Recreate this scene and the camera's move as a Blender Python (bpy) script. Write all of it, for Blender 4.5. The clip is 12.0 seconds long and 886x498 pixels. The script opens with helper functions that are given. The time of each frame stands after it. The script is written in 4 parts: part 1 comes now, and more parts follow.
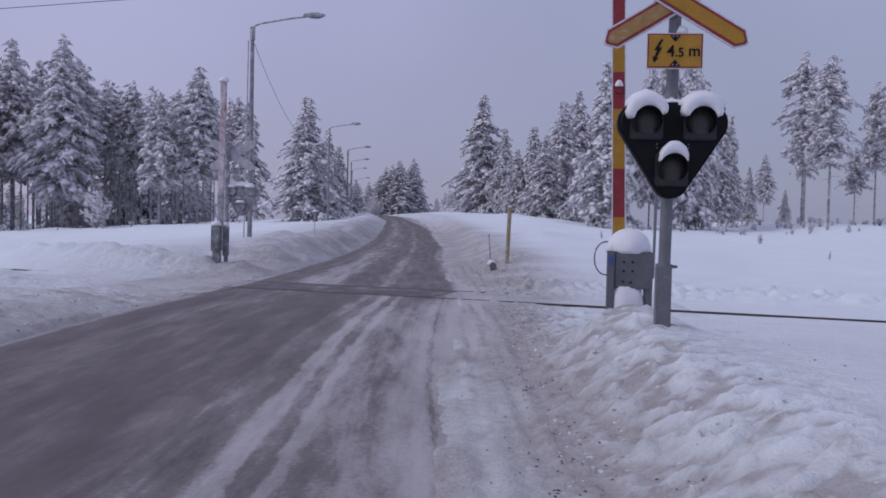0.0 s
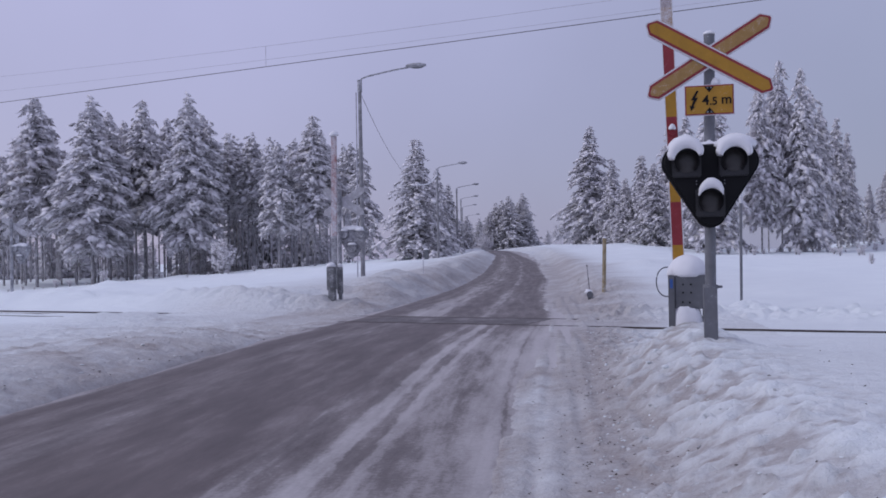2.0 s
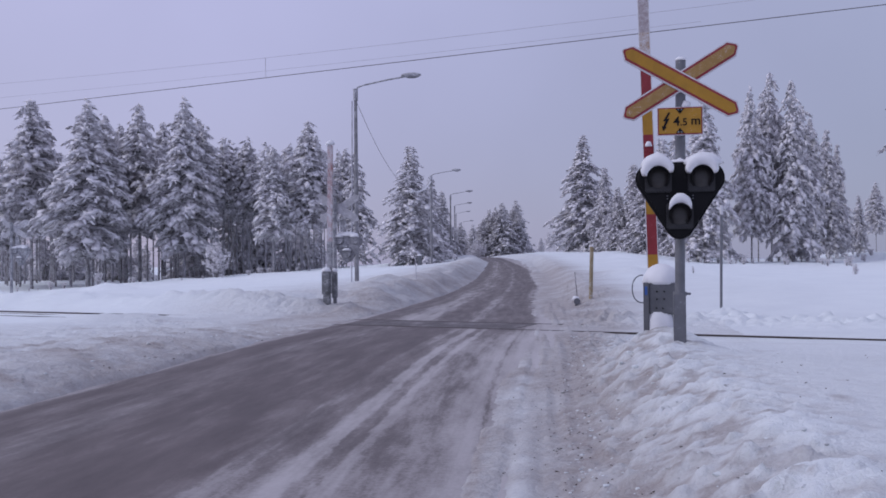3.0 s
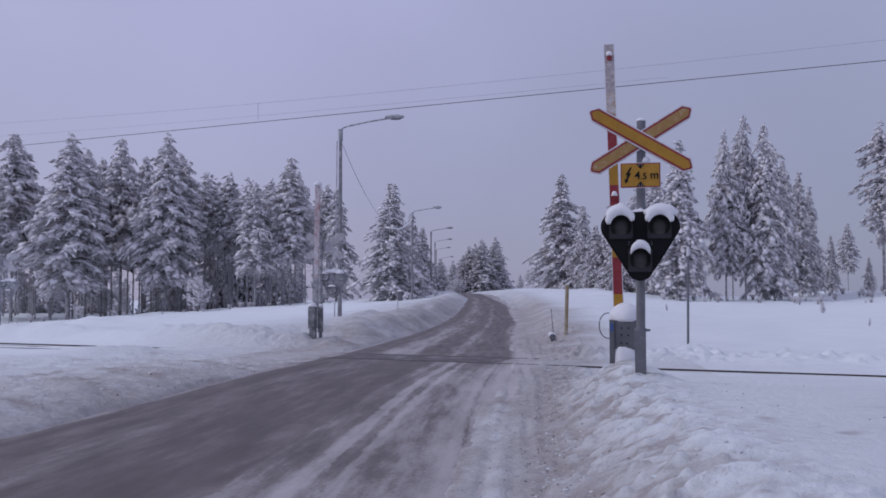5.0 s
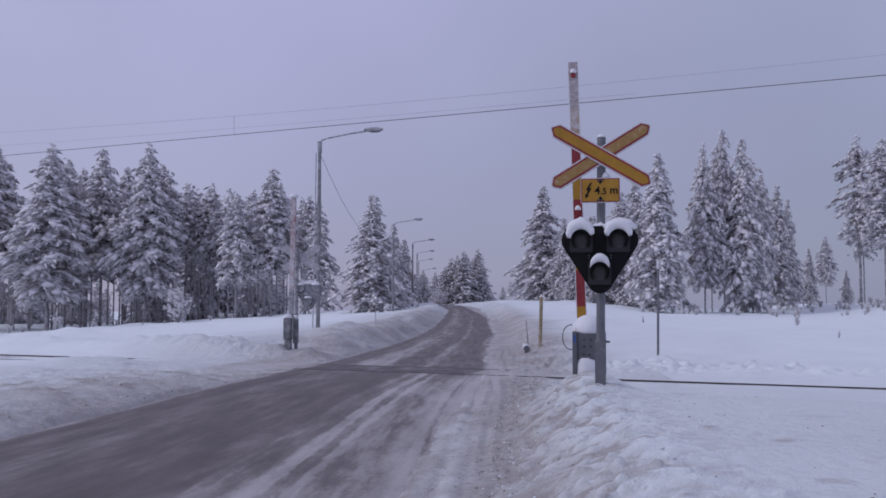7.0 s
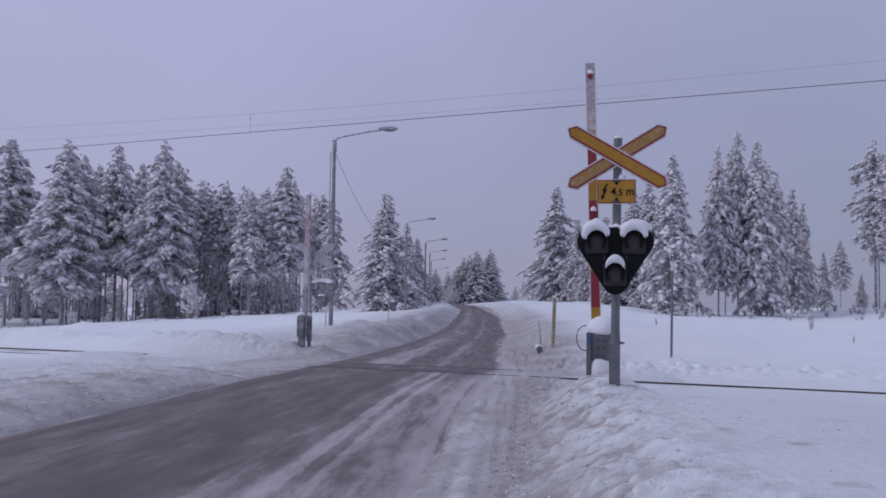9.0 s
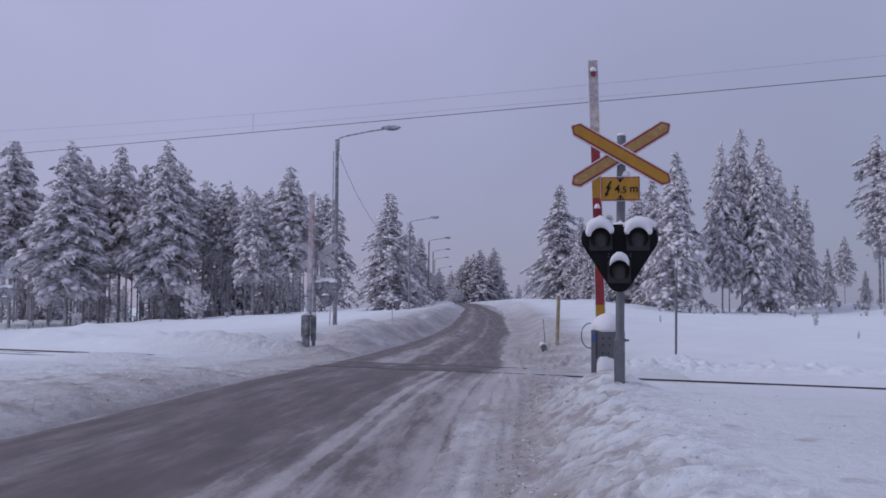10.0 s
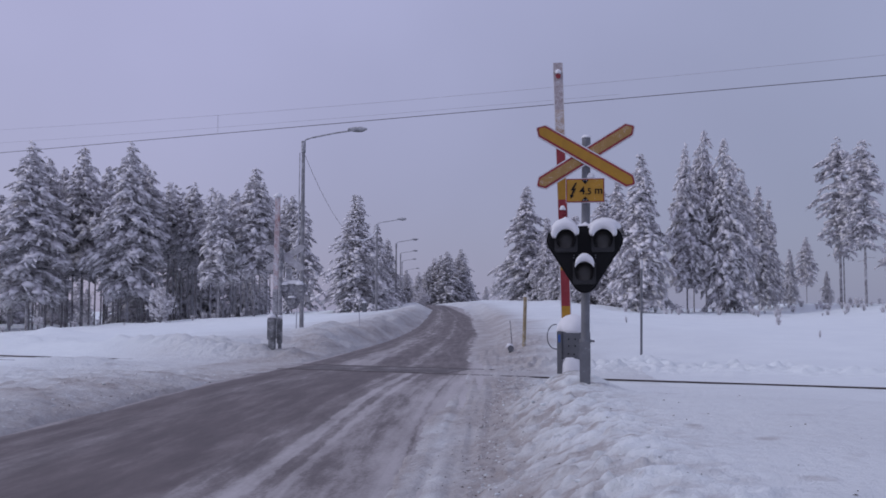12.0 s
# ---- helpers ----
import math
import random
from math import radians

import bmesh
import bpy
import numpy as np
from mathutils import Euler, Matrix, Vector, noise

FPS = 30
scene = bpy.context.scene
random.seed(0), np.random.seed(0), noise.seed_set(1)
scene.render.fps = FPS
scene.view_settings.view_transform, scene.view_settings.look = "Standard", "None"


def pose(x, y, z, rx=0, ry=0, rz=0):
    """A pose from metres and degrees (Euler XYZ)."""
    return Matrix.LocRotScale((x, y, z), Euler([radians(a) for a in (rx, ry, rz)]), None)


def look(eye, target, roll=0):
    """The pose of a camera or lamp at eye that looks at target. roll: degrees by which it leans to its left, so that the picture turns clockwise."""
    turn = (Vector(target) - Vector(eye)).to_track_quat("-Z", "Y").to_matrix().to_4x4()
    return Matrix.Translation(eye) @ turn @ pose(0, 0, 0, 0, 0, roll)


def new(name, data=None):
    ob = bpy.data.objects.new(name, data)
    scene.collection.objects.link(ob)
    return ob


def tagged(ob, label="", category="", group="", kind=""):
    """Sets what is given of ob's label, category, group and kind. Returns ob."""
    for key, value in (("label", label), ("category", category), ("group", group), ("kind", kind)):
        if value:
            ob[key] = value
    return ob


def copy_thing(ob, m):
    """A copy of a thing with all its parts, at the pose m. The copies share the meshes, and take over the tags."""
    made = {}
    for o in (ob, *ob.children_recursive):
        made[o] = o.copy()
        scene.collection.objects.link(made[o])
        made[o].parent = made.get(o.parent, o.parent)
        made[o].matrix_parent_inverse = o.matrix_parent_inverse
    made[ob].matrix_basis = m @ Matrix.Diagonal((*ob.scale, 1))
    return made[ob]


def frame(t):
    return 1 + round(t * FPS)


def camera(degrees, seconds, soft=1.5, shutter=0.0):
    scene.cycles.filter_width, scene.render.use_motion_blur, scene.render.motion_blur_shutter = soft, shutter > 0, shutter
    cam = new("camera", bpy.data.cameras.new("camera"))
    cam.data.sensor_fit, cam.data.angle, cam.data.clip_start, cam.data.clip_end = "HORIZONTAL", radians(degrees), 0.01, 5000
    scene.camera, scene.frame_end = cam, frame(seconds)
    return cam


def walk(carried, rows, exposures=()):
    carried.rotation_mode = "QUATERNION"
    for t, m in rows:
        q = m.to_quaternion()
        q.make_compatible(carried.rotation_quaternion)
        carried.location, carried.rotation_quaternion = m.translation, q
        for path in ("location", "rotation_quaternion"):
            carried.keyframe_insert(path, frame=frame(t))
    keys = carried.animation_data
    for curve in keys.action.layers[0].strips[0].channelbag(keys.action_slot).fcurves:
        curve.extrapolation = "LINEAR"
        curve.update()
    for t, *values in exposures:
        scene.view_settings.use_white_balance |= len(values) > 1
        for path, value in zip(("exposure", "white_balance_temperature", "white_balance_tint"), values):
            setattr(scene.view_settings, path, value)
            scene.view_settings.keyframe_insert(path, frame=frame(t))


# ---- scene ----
cam = camera(51.6, 12.0, 1.7)
PATH = [
    (0, (0.1797, -0.3975, 1.3409), (0.015, 1.5945, 1.2781), 1.27),
    (0.3, (0.1861, -0.5641, 1.3445), (0.106, 1.4339, 1.2834), 0.71),
    (0.5, (0.2164, -0.7224, 1.3549), (0.1394, 1.2755, 1.3029), 0.64),
    (0.7, (0.2912, -0.8327, 1.3259), (0.1819, 1.1641, 1.3013), 0.17),
    (1, (0.4047, -1.0401, 1.3508), (0.2357, 0.9534, 1.3449), -0.49),
    (1.3, (0.4613, -1.2451, 1.336), (0.2488, 0.7435, 1.3301), -1.11),
    (1.5, (0.4883, -1.4417, 1.3395), (0.2439, 0.5429, 1.3383), -0.95),
    (1.7, (0.58, -1.5359, 1.3446), (0.2697, 0.4404, 1.3446), -1.11),
    (2, (0.706, -1.7453, 1.3501), (0.2954, 0.2125, 1.3627), -1.09),
    (2.2, (0.7601, -1.8875, 1.3451), (0.3129, 0.0615, 1.3554), -1.19),
    (2.5, (0.7732, -2.1228, 1.3387), (0.3561, -0.1663, 1.3469), -0.77),
    (2.7, (0.8273, -2.2189, 1.3434), (0.4273, -0.2593, 1.3496), -0.72),
    (3, (0.8925, -2.4204, 1.3565), (0.4957, -0.4608, 1.3821), -0.48),
    (4.8, (1.0016, -3.3442, 1.3752), (0.6536, -1.3775, 1.4881), -0.14),
    (5, (1.0439, -3.4394, 1.3862), (0.6909, -1.4737, 1.4889), -0.04),
    (5.5, (1.2119, -3.5855, 1.378), (0.8392, -1.6238, 1.4752), -0.39),
    (6, (1.307, -3.618, 1.377), (0.967, -1.65, 1.49), -0.1),
    (6.5, (1.323, -3.607, 1.381), (1.004, -1.635, 1.495), -0.3),
    (7, (1.31, -3.616, 1.388), (0.992, -1.646, 1.516), 0.1),
    (9, (1.28, -3.648, 1.383), (0.935, -1.682, 1.51), 0.8),
    (9.5, (1.27, -3.653, 1.384), (0.925, -1.687, 1.511), 0.5),
    (10, (1.27, -3.648, 1.382), (0.918, -1.683, 1.506), 0.4),
    (10.5, (1.281, -3.637, 1.379), (0.924, -1.673, 1.505), 0.4),
    (11, (1.283, -3.661, 1.377), (0.939, -1.695, 1.501), 0.2),
    (11.5, (1.288, -3.647, 1.379), (0.974, -1.675, 1.505), 0.3),
    (12, (1.287, -3.639, 1.384), (1.005, -1.663, 1.512), 0.1),
]
walk(cam, [(t, look(eye, target, roll)) for t, eye, target, roll in PATH], [(0, -0.06), (1.5, -0.05), (2.0, 0.03), (2.5, 0.1), (3.2, 0.08), (5, -0.10), (12, -0.12)])

# ---- light ----
world = bpy.data.worlds.new("overcast")
scene.world = world
world.use_nodes = True
wn = world.node_tree.nodes
sky = wn.new("ShaderNodeTexSky")
sky.sky_type, sky.sun_disc = "NISHITA", False
sky.sun_elevation, sky.sun_rotation = radians(40), radians(289)
sky.air_density, sky.dust_density = 1.0, 1.2
veil = wn.new("ShaderNodeMix")
veil.data_type = "RGBA"
veil.inputs[0].default_value = 0.84
veil.inputs[7].default_value = (4.32, 4.38, 6.75, 1)
world.node_tree.links.new(sky.outputs[0], veil.inputs[6])
heights = wn.new("ShaderNodeSeparateXYZ")
direction = wn.new("ShaderNodeTexCoord").outputs["Generated"]
world.node_tree.links.new(direction, heights.inputs[0])
fade = wn.new("ShaderNodeValToRGB")
for spot, (place, level) in zip(fade.color_ramp.elements, ((0.02, 0.80), (0.32, 1.0))):
    spot.position, spot.color = place, (level, level * 1.005, level * 0.995, 1)
world.node_tree.links.new(heights.outputs[2], fade.inputs[0])
cloud = wn.new("ShaderNodeTexNoise")
cloud.inputs["Scale"].default_value, cloud.inputs["Detail"].default_value = 2.2, 4
world.node_tree.links.new(direction, cloud.inputs["Vector"])
drift = wn.new("ShaderNodeValToRGB")
for spot, (place, level) in zip(drift.color_ramp.elements, ((0.3, 0.94), (0.7, 1.07))):
    spot.position, spot.color = place, (level, level, level, 1)
world.node_tree.links.new(cloud.outputs[0], drift.inputs[0])
glow = wn.new("ShaderNodeValToRGB")
for spot, (place, tone) in zip(glow.color_ramp.elements, ((0.30, (1.17, 1.13, 1.16)), (0.62, (0.985, 1.02, 1.005)))):
    spot.position, spot.color = place, (*tone, 1)
sideways = wn.new("ShaderNodeMath")
sideways.operation = "MULTIPLY_ADD"
sideways.inputs[1].default_value, sideways.inputs[2].default_value = 0.5, 0.5
world.node_tree.links.new(heights.outputs[0], sideways.inputs[0])
world.node_tree.links.new(sideways.outputs[0], glow.inputs[0])
src = veil.outputs[2]
for layer in (fade, drift, glow):
    shade = wn.new("ShaderNodeMix")
    shade.data_type, shade.blend_type = "RGBA", "MULTIPLY"
    shade.inputs[0].default_value = 1.0
    world.node_tree.links.new(src, shade.inputs[6])
    world.node_tree.links.new(layer.outputs[0], shade.inputs[7])
    src = shade.outputs[2]
world.node_tree.links.new(src, wn["Background"].inputs[0])
wn["Background"].inputs[1].default_value = 0.09
sun = new("sun", bpy.data.lights.new("sun", "SUN"))
sun.data.energy, sun.data.angle, sun.data.color = 0.9, radians(22), (0.93, 0.95, 1.0)
sun.matrix_basis = look((-34, -12, 30), (0, 0, 0))

# ---- materials ----


def material(name, rough=0.8, metal=0.0):
    m = bpy.data.materials.new(name)
    m.use_nodes = True
    b = m.node_tree.nodes["Principled BSDF"]
    b.inputs["Roughness"].default_value, b.inputs["Metallic"].default_value = rough, metal
    return m, m.node_tree.nodes, m.node_tree.links, b


def noise_node(n, l, scale, detail=4, rough=0.6, coords=None, stretch=None):
    t = n.new("ShaderNodeTexNoise")
    t.inputs["Scale"].default_value, t.inputs["Detail"].default_value, t.inputs["Roughness"].default_value = scale, detail, rough
    if coords is not None:
        if stretch:
            mp = n.new("ShaderNodeMapping")
            mp.inputs["Scale"].default_value = stretch
            l.new(coords, mp.inputs["Vector"])
            coords = mp.outputs[0]
        l.new(coords, t.inputs["Vector"])
    return t.outputs[0]


def ramp(n, l, src, stops):
    r = n.new("ShaderNodeValToRGB")
    while len(r.color_ramp.elements) < len(stops):
        r.color_ramp.elements.new(0.5)
    for e, (p, c) in zip(r.color_ramp.elements, stops):
        e.position, e.color = p, ((c, c, c, 1) if isinstance(c, (int, float)) else (*c, 1))
    l.new(src, r.inputs[0])
    return r.outputs[0]


def mix(n, l, fac, a, b, how="MIX"):
    m = n.new("ShaderNodeMix")
    m.data_type, m.blend_type = "RGBA", how
    for k, v in ((0, fac), (6, a), (7, b)):
        if isinstance(v, (int, float)):
            m.inputs[k].default_value = v if k == 0 else (v, v, v, 1)
        elif isinstance(v, tuple):
            m.inputs[k].default_value = (*v, 1)
        else:
            l.new(v, m.inputs[k])
    return m.outputs[2]


def calc(n, l, how, a, b=None, c=None):
    m = n.new("ShaderNodeMath")
    m.operation = how
    for k, v in enumerate((a, b, c)):
        if v is None:
            continue
        if isinstance(v, (int, float)):
            m.inputs[k].default_value = v
        else:
            l.new(v, m.inputs[k])
    return m.outputs[0]


def bump(n, l, b, height, strength=0.3, distance=0.02):
    k = n.new("ShaderNodeBump")
    k.inputs["Strength"].default_value, k.inputs["Distance"].default_value = strength, distance
    l.new(height, k.inputs["Height"])
    l.new(k.outputs[0], b.inputs["Normal"])


def coords_of(n, which="Object"):
    return n.new("ShaderNodeTexCoord").outputs[which]


def plain(name, color, rough=0.6, metal=0.0, frost=0.0, scale=12.0, vary=0.25):
    """A paint or metal with blotches, fine relief and, where frost > 0, patches of rime."""
    m, n, l, b = material(name, rough, metal)
    co = coords_of(n)
    big, fine = noise_node(n, l, scale, 5, 0.65, co), noise_node(n, l, scale * 9, 3, 0.6, co)
    dark = tuple(c * (1 - vary) for c in color)
    col = mix(n, l, ramp(n, l, big, [(0.35, 0), (0.68, 1)]), dark, color)
    if frost:
        grains = mix(n, l, 0.5, big, fine)
        col = mix(n, l, ramp(n, l, grains, [(0.62 - 0.3 * frost, 0), (0.78 - 0.28 * frost, 1)]), col, (0.66, 0.66, 0.7))
    l.new(col, b.inputs["Base Color"])
    l.new(ramp(n, l, big, [(0.3, max(rough - 0.12, 0)), (0.7, min(rough + 0.12, 1))]), b.inputs["Roughness"])
    bump(n, l, b, fine, 0.15, 0.004)
    return m


def snow_ground():
    m, n, l, b = material("snow_ground", 0.75)
    co = coords_of(n)
    at = n.new("ShaderNodeAttribute")
    at.attribute_name = "dirt_shade"
    coarse, mid, fine = noise_node(n, l, 0.7, 5, 0.6, co), noise_node(n, l, 6, 5, 0.65, co), noise_node(n, l, 45, 4, 0.7, co)
    grit = mix(n, l, 0.45, mid, fine)
    amount = calc(n, l, "MULTIPLY", at.outputs["Fac"], ramp(n, l, grit, [(0.3, 0.6), (0.62, 1.0)]))
    clean = mix(n, l, ramp(n, l, coarse, [(0.35, 0), (0.7, 1)]), (0.83, 0.88, 0.905), (0.89, 0.94, 0.955))
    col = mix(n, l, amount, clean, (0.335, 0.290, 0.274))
    specks = calc(n, l, "MULTIPLY", ramp(n, l, noise_node(n, l, 70, 2, 0.5, co), [(0.70, 0), (0.76, 1)]), ramp(n, l, at.outputs["Fac"], [(0.2, 0), (0.7, 0.4)]))
    col = mix(n, l, specks, col, (0.13, 0.10, 0.085))
    l.new(col, b.inputs["Base Color"])
    chunk = n.new("ShaderNodeTexVoronoi")
    chunk.inputs["Scale"].default_value = 11
    warp = mix(n, l, 0.12, co, noise_node(n, l, 5, 3, 0.6, co))
    l.new(warp, chunk.inputs["Vector"])
    rough_part = calc(n, l, "MULTIPLY", calc(n, l, "SUBTRACT", 1.0, chunk.outputs["Distance"]), ramp(n, l, at.outputs["Fac"], [(0.04, 0.05), (0.3, 1)]))
    height = calc(n, l, "ADD", calc(n, l, "MULTIPLY", mix(n, l, 0.5, mid, fine), 0.9), calc(n, l, "MULTIPLY", rough_part, 0.55))
    bump(n, l, b, height, 0.75, 0.05)
    return m


def road_surface():
    """Worn asphalt under packed snow: streaks that follow the wheels, from the UV map (across, along in metres)."""
    m, n, l, b = material("road_surface", 0.5)
    uv = coords_of(n, "UV")
    co = coords_of(n)
    sep = n.new("ShaderNodeSeparateXYZ")
    l.new(uv, sep.inputs[0])
    wob = noise_node(n, l, 0.7, 3, 0.5, uv)
    jag = noise_node(n, l, 1.0, 4, 0.65, uv, (34, 9, 1))
    u = calc(n, l, "ADD", sep.outputs[0], calc(n, l, "MULTIPLY", calc(n, l, "SUBTRACT", wob, 0.5), 0.035))
    u = calc(n, l, "ADD", u, calc(n, l, "MULTIPLY", calc(n, l, "SUBTRACT", jag, 0.5), 0.040))
    u = calc(n, l, "MULTIPLY", u, 0.9)
    near = [(0.0, 0.50), (0.015, 0.18), (0.03, 0.05), (0.10, 0.06), (0.17, 0.20), (0.25, 0.22), (0.33, 0.10), (0.42, 0.02), (0.57, 0.04), (0.60, 0.10), (0.612, 0.34), (0.635, 0.38), (0.655, 0.24), (0.683, 0.28),
            (0.699, 0.60), (0.719, 0.62), (0.727, 0.30), (0.752, 0.28), (0.758, 0.58), (0.772, 0.58), (0.782, 0.34), (0.81, 0.34), (0.835, 0.46), (0.855, 0.34), (0.89, 0.50), (0.915, 0.62), (0.932, 0.60), (0.938, 0.36), (0.946, 0.60), (0.985, 0.78), (1.05, 0.95)]
    far = [(0.0, 0.55), (0.02, 0.14), (0.14, 0.12), (0.22, 0.32), (0.30, 0.44), (0.40, 0.38), (0.48, 0.14), (0.58, 0.12), (0.625, 0.22), (0.65, 0.40), (0.68, 0.36), (0.71, 0.16), (0.78, 0.10), (0.92, 0.12), (0.98, 0.30), (1.03, 0.75)]
    cover = mix(n, l, ramp(n, l, calc(n, l, "MULTIPLY", sep.outputs[1], 0.2), [(0.50, 0), (0.60, 1)]), ramp(n, l, u, [(max(p, 0) * 0.9, c) for p, c in near]), ramp(n, l, u, [(p * 0.9, c) for p, c in far]))
    cover = calc(n, l, "MULTIPLY", cover, ramp(n, l, calc(n, l, "MULTIPLY", sep.outputs[1], 0.05), [(0.145, 1.0), (0.16, 1.35), (0.20, 1.1), (0.40, 0.85)]))
    streak = noise_node(n, l, 1.0, 3, 0.6, uv, (44, 0.45, 1))
    wisps = noise_node(n, l, 1.0, 4, 0.6, uv, (12, 0.8, 1))
    blot = noise_node(n, l, 1.0, 6, 0.70, uv, (15, 3.2, 1))
    patch = noise_node(n, l, 1.0, 3, 0.5, uv, (4.5, 1.0, 1))
    grain = noise_node(n, l, 26, 5, 0.75, co)
    s = calc(n, l, "MULTIPLY", calc(n, l, "SUBTRACT", streak, 0.5), 0.30)
    s = calc(n, l, "ADD", s, calc(n, l, "MULTIPLY", calc(n, l, "SUBTRACT", wisps, 0.5), 0.50))
    s = calc(n, l, "ADD", s, calc(n, l, "MULTIPLY", calc(n, l, "SUBTRACT", blot, 0.5), 1.0))
    s = calc(n, l, "ADD", s, calc(n, l, "MULTIPLY", calc(n, l, "SUBTRACT", patch, 0.5), 0.62))
    s = calc(n, l, "ADD", s, calc(n, l, "MULTIPLY", calc(n, l, "SUBTRACT", grain, 0.5), 0.50))
    amount = calc(n, l, "ADD", cover, s)
    amount = ramp(n, l, amount, [(0.05, 0.0), (0.30, 0.20), (0.42, 0.50), (0.70, 0.86), (0.95, 1.0)])
    ice = mix(n, l, ramp(n, l, blot, [(0.3, 0), (0.7, 1)]), (0.076, 0.060, 0.057), (0.158, 0.128, 0.123))
    col = mix(n, l, amount, ice, mix(n, l, wisps, (0.40, 0.37, 0.37), (0.58, 0.555, 0.56)))
    l.new(col, b.inputs["Base Color"])
    l.new(ramp(n, l, amount, [(0.0, 0.62), (0.6, 0.85)]), b.inputs["Roughness"])
    bump(n, l, b, mix(n, l, 0.4, amount, grain), 0.4, 0.015)
    return m


def crossing_panel():
    """Dark rubber under patches of thin trodden snow drawn out along the wheels."""
    m, n, l, b = material("crossing_panel", 0.75)
    co = coords_of(n)
    swept, fine = noise_node(n, l, 1.0, 5, 0.65, co, (2.6, 1.1, 1)), noise_node(n, l, 22, 4, 0.7, co)
    thin = ramp(n, l, mix(n, l, 0.35, swept, fine), [(0.46, 0.05), (0.57, 0.26), (0.70, 0.85)])
    l.new(mix(n, l, thin, (0.095, 0.082, 0.082), (0.42, 0.39, 0.395)), b.inputs["Base Color"])
    bump(n, l, b, mix(n, l, 0.5, thin, fine), 0.4, 0.01)
    return m


def snowy_needles(name, snow_low, snow_high, white=(0.84, 0.815, 0.845)):
    """Needles under snow: snow lies on what faces up, rime greys the rest."""
    m, n, l, b = material(name, 0.8)
    co = coords_of(n)
    geo = n.new("ShaderNodeNewGeometry")
    up = n.new("ShaderNodeSeparateXYZ")
    l.new(geo.outputs["Normal"], up.inputs[0])
    lump = noise_node(n, l, 2.4, 4, 0.65, co)
    fac = calc(n, l, "ADD", calc(n, l, "MULTIPLY", up.outputs[2], 0.30), calc(n, l, "MULTIPLY", lump, 0.75))
    fac = calc(n, l, "ADD", fac, calc(n, l, "MULTIPLY", geo.outputs["Random Per Island"], 0.22))
    rime = noise_node(n, l, 7.0, 4, 0.7, co)
    fac = calc(n, l, "ADD", fac, calc(n, l, "MULTIPLY", calc(n, l, "SUBTRACT", rime, 0.5), 0.75))
    snow = ramp(n, l, fac, [(snow_low, 0), (snow_high, 1)])
    green = mix(n, l, geo.outputs["Random Per Island"], (0.21, 0.20, 0.215), (0.48, 0.465, 0.49))
    l.new(mix(n, l, snow, green, white), b.inputs["Base Color"])
    bump(n, l, b, noise_node(n, l, 14, 3, 0.7, co), 0.6, 0.06)
    return m


M_SNOW = snow_ground()
M_ROAD = road_surface()
M_SPRUCE = snowy_needles("spruce_foliage", 0.20, 0.48)
M_PINE = snowy_needles("pine_foliage", 0.12, 0.50)
M_DIM = snowy_needles("lightly_snowed_foliage", 0.22, 0.60)
M_RIME = snowy_needles("rimed_twigs", -0.35, 0.25)
M_BARK = plain("bark", (0.25, 0.225, 0.23), 0.9, 0, 0.60, 3.0, 0.35)
M_CAP = plain("fresh_snow", (0.86, 0.86, 0.89), 0.7, 0, 0, 6, 0.06)
M_ZINC = plain("galvanised_steel", (0.20, 0.205, 0.225), 0.6, 0.2, 0.10, 7)
M_POLE = plain("weathered_lamp_pole", (0.27, 0.265, 0.28), 0.75, 0, 0.3, 4)
M_CAB = plain("grey_cabinet_paint", (0.17, 0.175, 0.19), 0.6, 0.2, 0.05, 6)
M_CABF = plain("frosted_cabinet_paint", (0.21, 0.215, 0.225), 0.7, 0, 0.34, 5)
M_BLACK = plain("black_enamel", (0.008, 0.008, 0.010), 0.62, 0, 0, 9)
M_BLACK.node_tree.nodes["Principled BSDF"].inputs["Specular IOR Level"].default_value = 0.2
M_YELLOW = plain("yellow_sign_paint", (0.46, 0.235, 0.02), 0.55, 0, 0.04, 9, 0.2)
M_YELLOWF = plain("rimed_yellow_sign_paint", (0.40, 0.235, 0.075), 0.65, 0, 0.22, 14, 0.2)
M_RED = plain("red_sign_paint", (0.30, 0.03, 0.04), 0.5, 0, 0.05, 9, 0.2)
M_REDF = plain("rimed_red_paint", (0.42, 0.345, 0.35), 0.8, 0, 0.5, 34, 0.15)
M_PINK = plain("rime_coated_red_paint", (0.42, 0.20, 0.19), 0.8, 0, 0.75, 5, 0.2)
M_ORANGE = plain("rimed_yellow_paint", (0.44, 0.27, 0.16), 0.7, 0, 0.66, 7, 0.2)
M_GREYF = plain("rime_coated_steel", (0.25, 0.25, 0.27), 0.8, 0, 0.55, 6)
M_CRUST = plain("rime_crust", (0.52, 0.51, 0.54), 0.85, 0, 0.4, 9, 0.25)
M_WHITE = plain("frosty_white_edge", (0.78, 0.77, 0.80), 0.7, 0, 0, 20)
M_WOODP = plain("yellow_painted_wood", (0.36, 0.28, 0.15), 0.75, 0, 0.4, 8)
M_WIRE = plain("wire", (0.15, 0.14, 0.15), 0.7, 0, 0, 4)
M_WIREF = plain("frosted_wire", (0.52, 0.51, 0.56), 0.8, 0, 0.3, 4)
M_STEEL = plain("rail_steel", (0.075, 0.06, 0.055), 0.55, 0.3, 0.05, 8)
M_RUBBER = crossing_panel()
M_BLUE = plain("blue_sticker", (0.05, 0.14, 0.45), 0.5)
